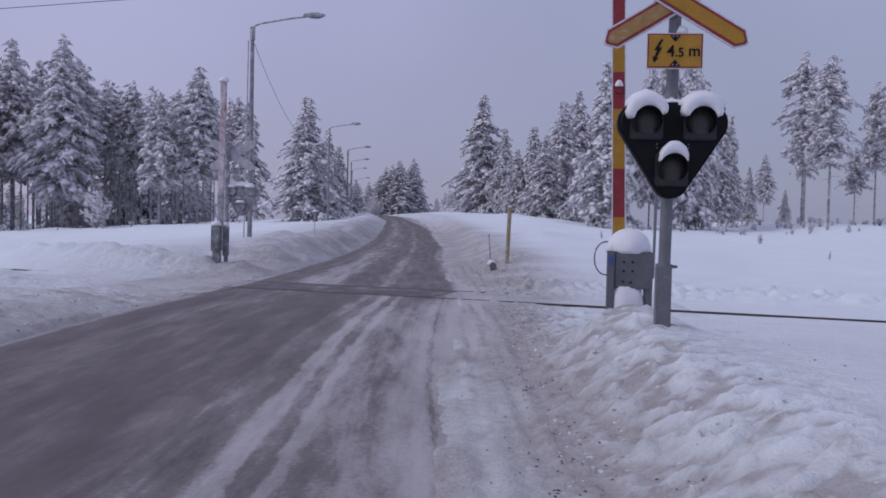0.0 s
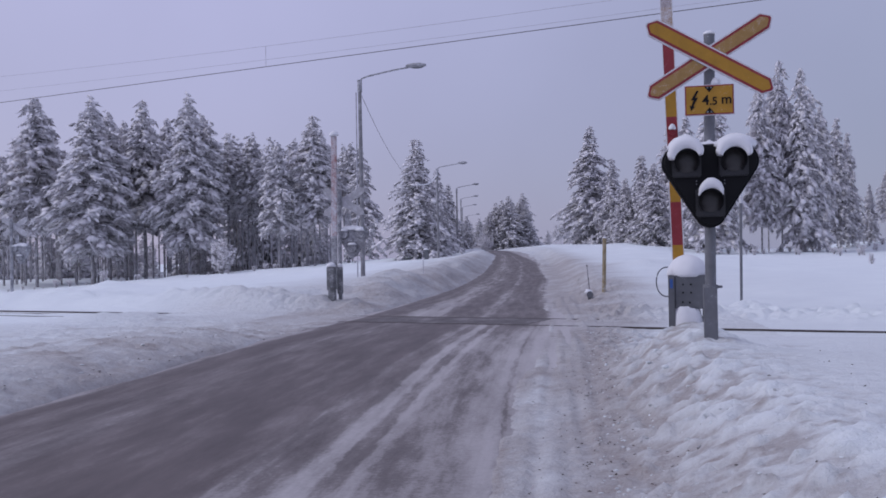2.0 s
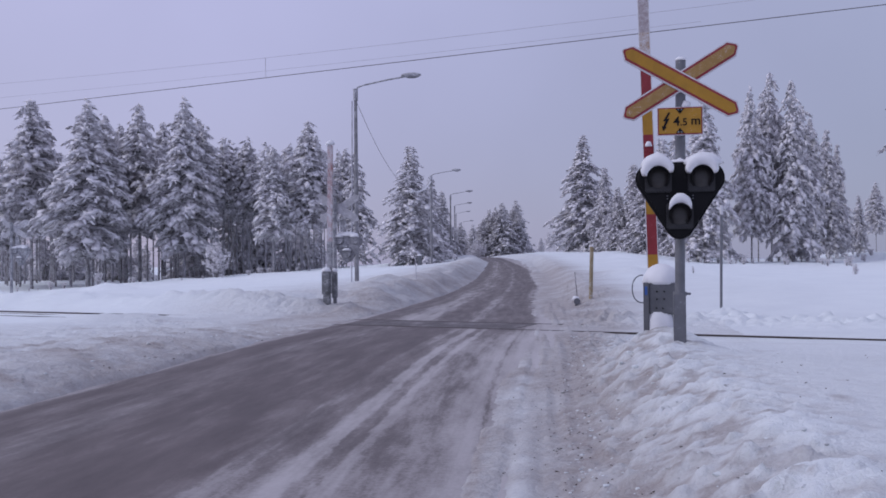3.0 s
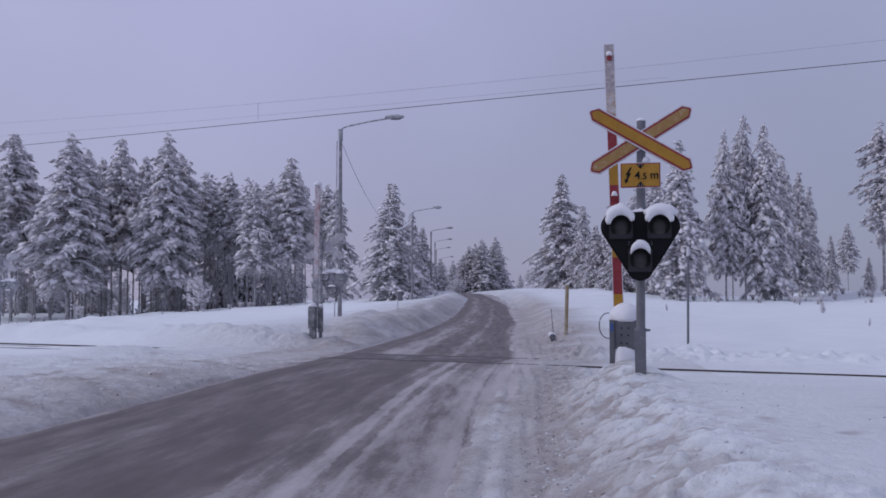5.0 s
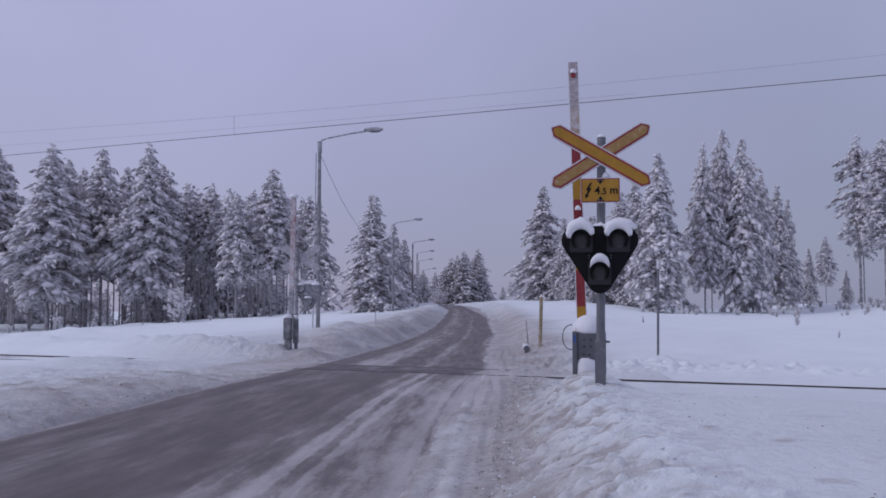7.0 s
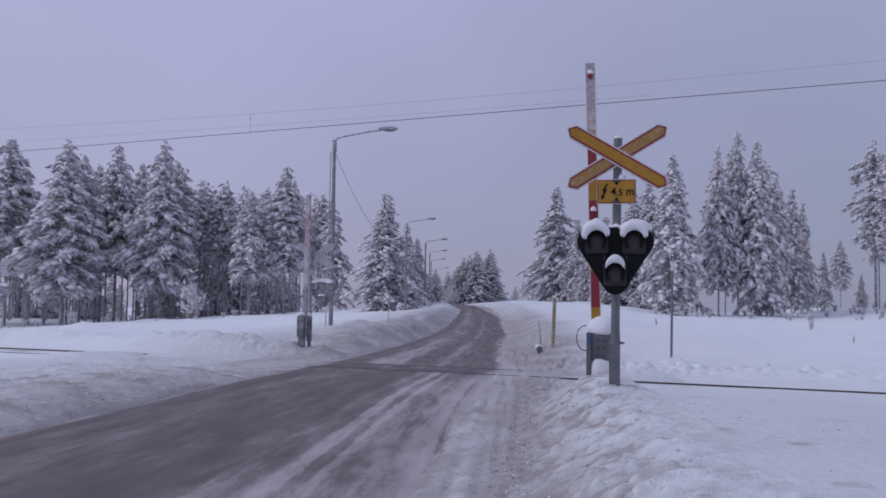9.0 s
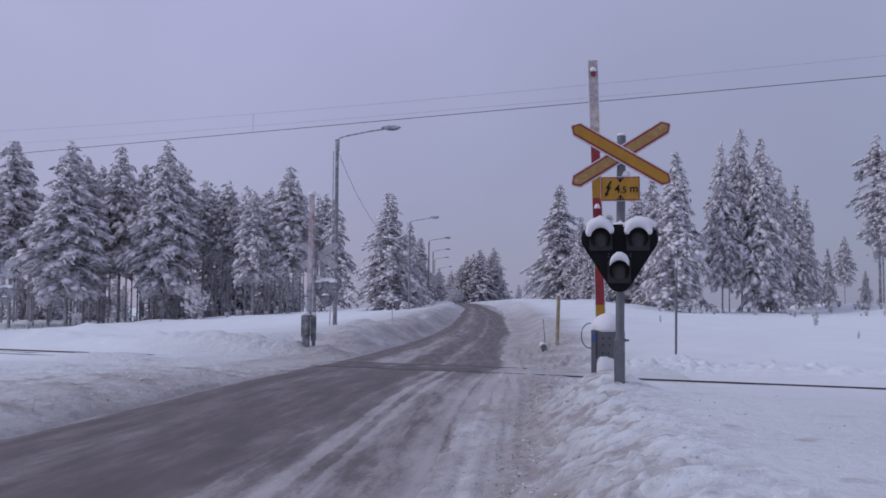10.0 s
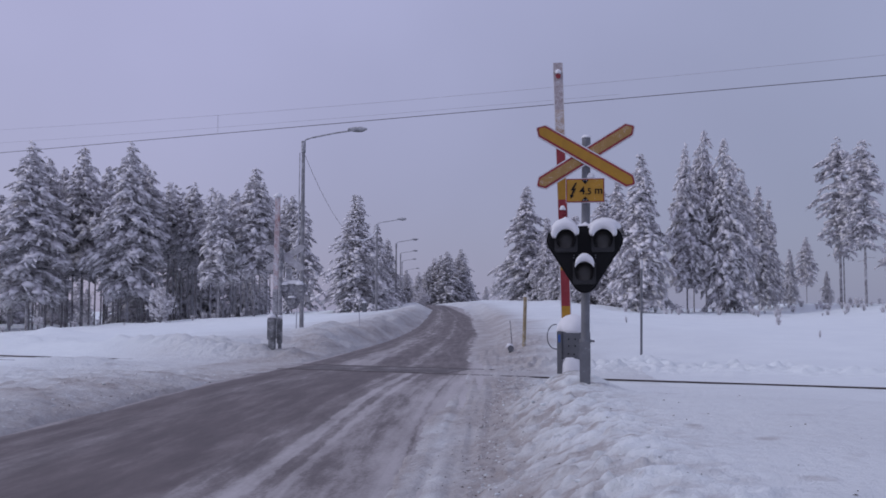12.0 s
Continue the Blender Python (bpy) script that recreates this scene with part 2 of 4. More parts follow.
M_FRAME = plain("worn_black_frame", (0.028, 0.028, 0.032), 0.5, 0, 0.0, 14)
M_CHIP = plain("bark_litter", (0.07, 0.05, 0.04), 0.9)
M_GLASS = plain("dark_lens", (0.05, 0.047, 0.047), 0.45, 0, 0, 30)

# ---- builders ----


def mesh_of(bm, name, mat, smooth=False):
    me = bpy.data.meshes.new(name)
    bm.normal_update()
    bm.to_mesh(me)
    bm.free()
    me.materials.append(mat)
    if smooth:
        me.polygons.foreach_set("use_smooth", [True] * len(me.polygons))
    return me


def part(name, bm, mat, parent, label="", smooth=False):
    ob = new(name, mesh_of(bm, name, mat, smooth))
    ob.parent = parent
    if label:
        tagged(ob, label)
    return ob


def thing(name, label, category, group="", kind=""):
    return tagged(new(name), label, category, group, kind)


def box(bm, x0, x1, y0, y1, z0, z1, bevel=0.0):
    r = bmesh.ops.create_cube(bm, size=1)
    bmesh.ops.transform(bm, matrix=Matrix.LocRotScale(((x0 + x1) / 2, (y0 + y1) / 2, (z0 + z1) / 2), None, (x1 - x0, y1 - y0, z1 - z0)), verts=r["verts"])
    if bevel:
        bmesh.ops.bevel(bm, geom=list({e for v in r["verts"] for e in v.link_edges}), offset=bevel, segments=2, affect="EDGES")
    return bm


def tube(bm, points, radii, seg=10):
    """A tube along points, closed at both ends."""
    if isinstance(radii, (int, float)):
        radii = [radii] * len(points)
    pts = [Vector(p) for p in points]
    rings = []
    for i, (p, r) in enumerate(zip(pts, radii)):
        d = (pts[min(i + 1, len(pts) - 1)] - pts[max(i - 1, 0)]).normalized()
        side = d.cross(Vector((0, 0, 1)) if abs(d.z) < 0.95 else Vector((1, 0, 0))).normalized()
        up = side.cross(d)
        rings.append([bm.verts.new(p + side * (r * math.cos(a)) + up * (r * math.sin(a))) for a in (2 * math.pi * k / seg for k in range(seg))])
    for a, b in zip(rings, rings[1:]):
        for k in range(seg):
            bm.faces.new((a[k], a[(k + 1) % seg], b[(k + 1) % seg], b[k]))
    bm.faces.new(rings[0])
    bm.faces.new(rings[-1][::-1])
    bmesh.ops.recalc_face_normals(bm, faces=bm.faces)
    return bm


def prism(bm, outline, y0, y1, bevel=0.0):
    """An outline in x, z given thickness from y0 to y1."""
    front = [bm.verts.new((x, y0, z)) for x, z in outline]
    back = [bm.verts.new((x, y1, z)) for x, z in outline]
    f = bm.faces.new(front)
    bm.faces.new(back[::-1])
    k = len(outline)
    for i in range(k):
        bm.faces.new((front[i], back[i], back[(i + 1) % k], front[(i + 1) % k]))
    bmesh.ops.recalc_face_normals(bm, faces=bm.faces)
    if bevel:
        bmesh.ops.bevel(bm, geom=list(f.edges), offset=bevel, segments=3, affect="EDGES")
    return bm


def lump(bm, at, size, seed=0, rough=0.18, level=3, flat=True):
    """A soft heap of snow with a flattened foot."""
    r = bmesh.ops.create_icosphere(bm, subdivisions=level, radius=1)
    off = Vector((seed * 7.3, seed * 3.1, seed * 1.7))
    for v in r["verts"]:
        d = v.co.normalized()
        d = d * (1 + rough * (noise.noise(d * 1.6 + off) + 0.5 * noise.noise(d * 4 + off)))
        if flat and d.z < -0.15:
            d.z = -0.15
        v.co = Vector(at) + Vector((d.x * size[0], d.y * size[1], d.z * size[2]))
    return bm


RNG = np.random.default_rng(7)
LATTICE = RNG.random((256, 256))


def wave(x, y, scale, octaves=3, seed=0):
    """Smooth value noise, about -1 to 1, on arrays of x and y in metres."""
    out, amp, total = np.zeros_like(np.asarray(x, float)), 1.0, 0.0
    for k in range(octaves):
        u, v = np.asarray(x) / scale + 17.3 * (seed + k), np.asarray(y) / scale + 9.1 * (seed + k)
        i, j = np.floor(u).astype(int), np.floor(v).astype(int)
        fu, fv = u - i, v - j
        fu, fv = fu * fu * (3 - 2 * fu), fv * fv * (3 - 2 * fv)
        a, b = LATTICE[i % 256, j % 256], LATTICE[(i + 1) % 256, j % 256]
        c, d = LATTICE[i % 256, (j + 1) % 256], LATTICE[(i + 1) % 256, (j + 1) % 256]
        out += amp * (2 * ((a * (1 - fu) + b * fu) * (1 - fv) + (c * (1 - fu) + d * fu) * fv) - 1)
        total, amp, scale = total + amp, amp * 0.5, scale * 0.5
    return out / total


def step(v, a, b):
    s = np.clip((np.asarray(v, float) - a) / (b - a), 0, 1)
    return s * s * (3 - 2 * s)


# ---- the lie of the land ----
def road_z(y):
    return 1.75 * step(y, 15, 105) + 0.085 * step(y, 5, 11) * (1 - step(y, 16, 36)) - 2.0 * step(y, 112, 220)


def road_left(y):
    return np.interp(y, (-60, 0, 5, 8, 12, 17, 21, 30, 37, 45, 56, 71, 90, 110, 150, 260), (-4.3, -4.75, -4.84, -4.84, -4.80, -4.88, -5.15, -5.6, -6.15, -6.9, -8.3, -10.2, -14, -20, -36, -100))


def road_right(y):
    return np.interp(y, (-60, -4, 2, 4, 7, 11, 15, 21, 29, 37, 44, 56, 75, 90, 110, 150, 260), (2.5, 1.3, 0.0, -0.19, -0.4, -0.55, -0.85, -1.47, -2.3, -3.0, -3.9, -5.4, -8.2, -12.0, -18, -34, -98))


def kerb_snow(y):
    """The line of loose white snow between the wheel tracks and the shoulder."""
    return np.interp(y, (-60, -4, 0, 4.4, 6.6, 8.6, 11.2, 15, 21, 29, 37, 56, 90, 150, 260), (3.0, 1.1, 0.6, 0.08, -0.19, -0.38, -0.6, -0.8, -1.45, -2.3, -3.0, -5.4, -12, -34, -98))


def track_y(x):
    return 14.0 - 0.26 * np.asarray(x)


def ground_z(x, y):
    x, y = np.asarray(x, float), np.asarray(y, float)
    base = road_z(y)
    base = base - np.clip((-x - 9) * 0.064, 0, 3.3) * step(y, 13, 50)
    base = base - 0.25 * step(x, -2, 14) * step(y, 45, 90) - 0.62 * step(x, 0, 8) * (1 - step(x, 19, 28)) * step(y, 30, 72)
    left, right = road_left(y) - x, x - road_right(y) - 0.68 - 0.16 * wave(x, y, 1.3, 2, 3)
    left = left + 0.22 * wave(x, y, 1.4, 3, 5)
    rail_side = (y - track_y(x)) / 1.033
    side = (y - 12.78 + 0.29 * x) / 1.04
    hump = 0.085 * step(y, 5, 11)
    tall_r = np.where(side < 0, (0.44 - hump) * (1 - step(side, -5.6, -1.6)) - 0.075 * step(rail_side, -0.75, -0.1), 0.38 * step(side, 3.8, 14) - 0.035 * (1 - step(rail_side, 0.1, 0.6)) + 0.04 * step(rail_side, 1.6, 2.2))
    tall_l = np.where(side < 0, (0.24 - hump * 0.6) * (1 - step(side, -3.4, -0.8)) - 0.03 * step(rail_side, -0.5, -0.1), 0.36 * step(side, 2.4, 4.4) * (0.3 + 0.7 * np.maximum(step(left, 1.9, 3.2), step(side, 5.0, 8.0))))
    tall_r = tall_r - 0.07 * np.exp(-((rail_side + 0.42) / 0.045) ** 2)
    h_r = tall_r * step(right, -0.12, 1.15)
    h_l = tall_l * step(left, -0.1, 1.0) + 0.20 * step(side, 7, 10) * np.exp(-((left - 1.5) / 0.8) ** 2) * (1 + wave(x, y, 3, 2, 8))
    on_bank = np.clip(step(right, -0.3, 0.5) * (1 - 0.95 * step(right, 0.8, 1.9)) + 0.55 * step(left, -0.2, 0.4) * (1 - 0.5 * step(left, 3, 7)), 0, 1)
    near = 1 - step(y, 60, 120)
    calm = 1 - 0.92 * np.exp(-((rail_side - 0.3) / 1.0) ** 2)
    lumps = on_bank * near * calm * (0.018 * wave(x, y, 1.1, 2, 10) + 0.016 * np.abs(wave(x, y, 0.5, 3, 11)) + 0.042 * np.maximum(wave(x + 0.1 * wave(x, y, 0.3, 1, 9), y, 0.22, 3, 14), -0.1) + 0.085 * np.maximum(wave(x + 0.05 * wave(x, y, 0.13, 1, 16), y, 0.115, 2, 15), 0.0) - 0.025)
    plough = ((0.02 + 0.20 * np.abs(wave(x, y, 1.5, 2, 25)) + 0.20 * np.abs(wave(x + 0.15 * wave(x, y, 0.4, 1, 17), y, 0.36, 3, 27))) * np.exp(-((side - 4.2 - 0.5 * wave(x, y, 3.0, 2, 28)) / 0.9) ** 2) * (x < 0) + (0.0 + 0.14 * np.abs(wave(x, y, 0.8, 3, 26)) + 0.18 * np.abs(wave(x, y, 0.26, 2, 29))) * np.exp(-((side - 3.9) / 0.9) ** 2) * (x > 0)) * step(np.maximum(left, right), 0, 1)
    field = plough + np.where(x < -6, 0.16, 0.12) * wave(x, y, 6, 3, 21) * step(np.maximum(left, right), 1, 5) * calm + 0.010 * wave(x, y, 0.8, 3, 22) * step(np.maximum(left, right), 1, 3) + (0.34 * np.abs(wave(x, y, 6.5, 3, 23)) - 0.08) * step(y, 44, 62) * (1 - step(y, 84, 96)) * step(np.maximum(left, right), 3, 7)
    ruts = (0.04 * wave(x * 9 + 0.8 * y, y * 0.3, 1.0, 3, 31) + 0.012 * wave(x, y, 0.14, 3, 32)) * step(x - road_right(y), -0.7, 0.0) * (1 - step(right, 0.0, 0.6)) * near
    ragged = 0.35 * wave(x * 2.5, y * 0.6, 1.0, 3, 33) * (1 - 0.8 * step(y, 9, 14))
    shift_l = 0.16 * wave(x, y, 1.0, 3, 34) + 0.02
    inside = step(x + shift_l, road_left(y) - 0.12, road_left(y) + 0.1) * (1 - step(x + ragged, road_right(y) - 0.9, road_right(y) + 0.5))
    z = base + h_r + h_l + lumps + field + ruts + 0.012 - 0.10 * inside
    z = z + 0.30 * np.exp(-(((x - 0.9) / 1.3) ** 2 + ((y - 38) / 2.5) ** 2)) * (1 + 0.5 * wave(x, y, 1.1, 3, 66))
    kerb_bank = step(left, -0.1, 0.5) * (1 - step(left, 2.2, 4.0)) * step(side, 5.5, 8.0) * (1 - step(y, 60, 80))
    z = z + kerb_bank * (0.16 * np.abs(wave(x, y, 0.9, 3, 67)) + 0.10 * np.abs(wave(x, y, 2.2, 2, 68)))
    z = z + 0.20 * np.exp(-(((x + 9.8) / 1.7) ** 2 + ((y - 15.2) / 0.75) ** 2)) * (1 + 0.4 * wave(x, y, 0.6, 3, 65))
    z = z + 0.27 * np.exp(-(((x - 1.28) / 0.58) ** 2 + ((y - 8.45) / 1.0) ** 2))
    z = z + 0.32 * np.exp(-(((x + 22) / 1.3) ** 2 + ((y - 35) / 1.0) ** 2)) * (1 + 0.5 * wave(x, y, 0.8, 2, 64))
    z = z + 0.06 * np.exp(-(((x - 1.24) / 0.27) ** 2 + ((y - 8.78) / 0.30) ** 2)) * (1 + 0.3 * wave(x, y, 0.15, 2, 62))
    z = z + 0.15 * np.exp(-(((x - 2.80) / 0.45) ** 2 + ((y - 16.9) / 0.45) ** 2)) * (1 + 0.7 * wave(x, y, 0.3, 3, 63))
    return z


def at_ground(x, y):
    return float(ground_z(np.array([x]), np.array([y]))[0])


def lines(*spans):
    """Grid lines: each span is (end, spacing at its start, growth)."""
    out = [spans[0]]
    for end, gap, grow in spans[1:]:
        while out[-1] < end - 1e-6:
            out.append(min(out[-1] + gap, end))
            gap *= grow
    return out


def sheet(name, X, Y, Z, mat, label, attr=None, uv=None):
    r, c = X.shape
    idx = np.arange(r * c).reshape(r, c)
    quads = np.stack([idx[:-1, :-1], idx[:-1, 1:], idx[1:, 1:], idx[1:, :-1]], -1).reshape(-1, 4)
    me = bpy.data.meshes.new(name)
    me.from_pydata(np.stack([X, Y, Z], -1).reshape(-1, 3).tolist(), [], quads.tolist())
    me.polygons.foreach_set("use_smooth", np.ones(len(quads), bool))
    if attr is not None:
        me.attributes.new("dirt_shade", "FLOAT", "POINT").data.foreach_set("value", attr.reshape(-1).astype(np.float32))
    if uv is not None:
        layer = me.uv_layers.new(name="UVMap")
        layer.data.foreach_set("uv", uv.reshape(-1, 2)[quads.reshape(-1)].astype(np.float32).reshape(-1))
    me.materials.append(mat)
    return tagged(new(name, me), label, name, kind="structure")


right_x = lines(-1.3, (3.4, 0.034, 1.0), (9, 0.05, 1.02), (700, 0.35, 1.13))
left_x = [-v for v in lines(1.345, (3.9, 0.3, 1.0), (9, 0.07, 1.0), (16, 0.1, 1.02), (60, 0.22, 1.035), (700, 1.6, 1.16))][::-1]
gx = np.array(left_x + right_x)
near_y = lines(0.3, (9.5, 0.036, 1.0), (15.2, 0.030, 1.0), (17, 0.05, 1.0), (24, 0.09, 1.0), (60, 0.14, 1.025), (100, 0.9, 1.02), (900, 2.0, 1.1))
back_y = [-v for v in lines(-0.2, (80, 0.3, 1.25))][::-1]
gy = np.array(back_y + near_y)
GX, GY = np.meshgrid(gx, gy)
GZ = ground_z(GX, GY)
edge_l, edge_r = road_left(GY) - GX, GX - road_right(GY)
across = (GY - track_y(GX)) / 1.033
dirt_shade = np.where(edge_r > -1.6, (1 - 0.84 * step(edge_r + 0.5 * step(GY, 12, 16) * wave(GX, GY, 1.8, 3, 52), 0.7 + 0.3 * step(GY, 13, 18), 1.9 + 1.6 * step(GY, 13, 18))) * (1 - step(edge_r, 2.6, 10)) * 1.0, 0) + np.where(edge_l > -0.4, (1 - 0.5 * step(edge_l, 0.3, 3.0)) * (1 - step(edge_l, 3.0, 7.5)) * 0.92, 0)
dirt_shade = np.clip(dirt_shade + 0.35 * np.exp(-((across - 0.8) / 1.2) ** 2) * (edge_r < 3.5) * (edge_l < 2), 0, 1) * (1 - 0.6 * step(GY, 40, 90))
dirt_shade = dirt_shade + 0.25 * np.exp(-((edge_r - 0.75 + 0.1 * wave(GX, GY, 0.9, 2, 42)) / 0.2) ** 2) * (GY < 12)
dirt_shade = dirt_shade - 0.42 * np.exp(-((GX - kerb_snow(GY) + 0.10 * wave(GX, GY, 0.9, 3, 43)) / 0.10) ** 2) * step(wave(GX, GY, 0.8, 3, 46), -0.2, 0.35) * (GY < 14)
dirt_shade = dirt_shade + 0.40 * np.exp(-((GX - kerb_snow(GY) + 0.30 + 0.03 * wave(GX, GY, 1.5, 2, 47)) / 0.035) ** 2) * (GY < 13)
dirt_shade = dirt_shade + 0.24 * (0.7 + 0.9 * wave(GX, GY, 0.9, 3, 49)) * step(across, 1.0, 3.0) * (1 - step(GY, 40, 75)) * step(edge_r, 0.0, 0.3) * (1 - step(edge_r + 0.9 * wave(GX, GY, 1.6, 3, 48), 0.8, 4.6))
clump = wave(GX + 0.1 * wave(GX, GY, 0.3, 1, 9), GY, 0.22, 2, 14)
dirt_shade = dirt_shade + 0.45 * step(clump, 0.28, 0.62) * step(wave(GX, GY, 0.7, 2, 44), -0.1, 0.3) * step(edge_r, 0.8, 1.2) * (1 - step(edge_r, 2.6, 4.0)) * (GY < 12)
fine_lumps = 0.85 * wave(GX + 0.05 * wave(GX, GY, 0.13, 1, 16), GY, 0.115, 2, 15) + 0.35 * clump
left_band = step(edge_l, 0.1, 0.5) * (1 - step(edge_l, 3.0, 5.0)) * (GY < 15)
dirt_shade = dirt_shade + (0.35 * step(wave(GX, GY, 0.5, 3, 50), 0.12, 0.5) - 0.22 * step(wave(GX, GY, 0.35, 3, 51), 0.1, 0.45)) * left_band
far_left_band = step(edge_l, -0.1, 0.3) * (1 - step(edge_l, 1.6, 3.6)) * step(GY, 16, 20) * (1 - step(GY, 55, 80))
dirt_shade = dirt_shade + (0.04 + 0.24 * step(wave(GX, GY, 0.9, 3, 53), -0.05, 0.4)) * far_left_band
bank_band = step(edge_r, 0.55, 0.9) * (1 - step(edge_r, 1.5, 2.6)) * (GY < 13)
# Bank colour follows the fine lumps: browner in the hollows, paler on the tops.
dirt_shade = dirt_shade + 0.10 * step(edge_r, 1.0, 2.0) * (1 - step(edge_r, 4.0, 9.0)) * (GY < 12) + 0.15 * bank_band + 0.50 * step(-fine_lumps, 0.02, 0.30) * bank_band - 0.30 * step(fine_lumps, 0.05, 0.35) * bank_band
# The groove before the near rail has its shade deepened in the colour.
dirt_shade = dirt_shade + 0.9 * np.exp(-((across + 0.42) / 0.045) ** 2) * (GX > 0)
dirt_shade = np.clip(dirt_shade * (0.84 + 0.28 * wave(GX, GY, 1.1, 3, 41)), 0, 1)
rough_field = 1 + 0.6 * wave(GX, GY, 0.07, 2, 45)
lump_rng = np.random.default_rng(19)
for k in range(170):
    cy = 0.8 + 9 * lump_rng.random() ** 1.2
    cx = float(road_right(cy)) + 0.85 + abs(lump_rng.normal(0, 0.55))
    r = lump_rng.uniform(0.022, 0.062)
    long, turn = lump_rng.uniform(1.0, 1.35), lump_rng.uniform(-0.9, 0.9)
    dx, dy = GX - cx, GY - cy
    q = ((dx * math.cos(turn) + dy * math.sin(turn)) / long) ** 2 + (dy * math.cos(turn) - dx * math.sin(turn)) ** 2
    hit = np.exp(-(q / (r * r)) ** 1.5) * rough_field
    GZ = GZ + lump_rng.uniform(0.3, 0.7) * r * hit
    dirt_shade = np.maximum(dirt_shade, np.clip(lump_rng.uniform(0.45, 1.0) * hit, 0, 1))
ground = sheet("ground", GX, GY, GZ, M_SNOW, "uneven snow-covered ground with ploughed dirty banks beside the road", dirt_shade)

ry = np.array(lines(-60, (0, 2, 1.0), (24, 0.25, 1.0), (60, 0.5, 1.0), (250, 1.0, 1.05)))
ru = np.linspace(0, 1, 25)
RU, RY = np.meshgrid(ru, ry)
RL, RR = road_left(RY) - 0.25, road_right(RY) + 0.45
RX = RL + (RR - RL) * RU
flat = 1 - step(RY, 9, 11.5) * (1 - step(RY, 17, 20))
RZ = road_z(RY) + flat * (0.01 * wave(RX * 3, RY * 0.4, 1.0, 2, 51) - 0.02 * (2 * RU - 1) ** 2)
road = sheet("road", RX, RY, RZ, M_ROAD, "icy asphalt road with packed snow streaks", uv=np.stack([(RX - road_left(RY)) / (kerb_snow(RY) - road_left(RY)), RY / 5.4], -1))

# ---- railway ----
def rail(off, x0, x1, label):
    r = thing("rail", label, "rail", "rails of the track")
    bm = bmesh.new()
    profile = [(-0.07, -0.17), (0.07, -0.17), (0.07, -0.15), (0.012, -0.13), (0.012, -0.035), (0.036, -0.028), (0.036, -0.006), (0.028, 0), (-0.028, 0), (-0.036, -0.006), (-0.036, -0.028), (-0.012, -0.035), (-0.012, -0.13), (-0.07, -0.15)]
    s = Vector((0.26, 1, 0)).normalized()
    ends = []
    for x in (x0, x1):
        c = Vector((x, float(track_y(x)), 0.092)) + s * off
        ends.append([bm.verts.new(c + s * a + Vector((0, 0, b))) for a, b in profile])
    for k in range(len(profile)):
        bm.faces.new((ends[0][k], ends[0][k - 1], ends[1][k - 1], ends[1][k]))
    bm.faces.new(ends[0]), bm.faces.new(ends[1][::-1])
    bmesh.ops.recalc_face_normals(bm, faces=bm.faces)
    part("rail_bar", bm, M_STEEL, r)
    bm, ends = bmesh.new(), []
    for x in (x0, x1):
        c = Vector((x, float(track_y(x)), 0.092)) + s * off
        ends.append([bm.verts.new(c + s * a + Vector((0, 0, b))) for a, b in ((-0.012, -0.036), (-0.032, -0.036), (-0.045, -0.058), (-0.012, -0.060))])
    for k in range(4):
        bm.faces.new((ends[0][k], ends[0][k - 1], ends[1][k - 1], ends[1][k]))
    bmesh.ops.recalc_face_normals(bm, faces=bm.faces)
    part("snow_ledge", bm, M_CAP, r, "snow caught under the rail head")
    return r


rail(0.0, -60, 60, "dark steel rail half buried in snow across the road")
rail(1.56, -60, 60, "dark steel far rail mostly buried in snow")

panels = thing("crossing_deck", "dark rubber level crossing deck between the rails", "crossing deck")
for k in range(7):
    bm = bmesh.new()
    x0 = -4.75 + k * 0.5
    pts = []
    for x, o in ((x0 + 0.005, 0.1), (x0 + 0.49, 0.1), (x0 + 0.49, 1.46), (x0 + 0.005, 1.46)):
        pts.append((x + 0.25 * o, float(track_y(x)) + 0.968 * o))
    lo = [bm.verts.new((x, y, 0.01)) for x, y in pts]
    hi = [bm.verts.new((x, y, 0.091)) for x, y in pts]
    bm.faces.new(hi), bm.faces.new(lo[::-1])
    for i in range(4):
        bm.faces.new((lo[i], lo[(i + 1) % 4], hi[(i + 1) % 4], hi[i]))
    bmesh.ops.recalc_face_normals(bm, faces=bm.faces)
    part("panel", bm, M_RUBBER, panels)


def strand(name, pts, r, mat, label, group=""):
    w = thing(name, label, "wire", group)
    part("strand", tube(bmesh.new(), pts, r, 6), mat, w)
    return w


def along(x, z, off=0.75):
    return (x + 0.25 * off, float(track_y(x)) + 0.968 * off, z)


strand("contact_wire", [along(x, 5.432 + 0.001 * x) for x in range(-90, 91, 10)], 0.0075, M_WIRE, "thin dark overhead contact wire above the railway", "overhead line")
strand("messenger_wire", [along(x, 5.78 + 0.0010 * (x - 2) ** 2) for x in range(-40, 41, 2)], 0.0034, M_WIREF, "frosted overhead messenger wire hung in a shallow curve", "overhead line")
strand("stitch_wire", [along(x, 5.52 + 0.00065 * (x - 2) ** 2) for x in range(-40, 3, 2)], 0.0030, M_WIREF, "thin frosted auxiliary overhead wire", "overhead line")
for x in (-25.5, -7.1, 11.0):
    strand("dropper", [along(x, 5.432 + 0.001 * x), along(x, 5.78 + 0.0010 * (x - 2) ** 2)], 0.005, M_WIREF, "short vertical dropper between two overhead wires", "droppers")

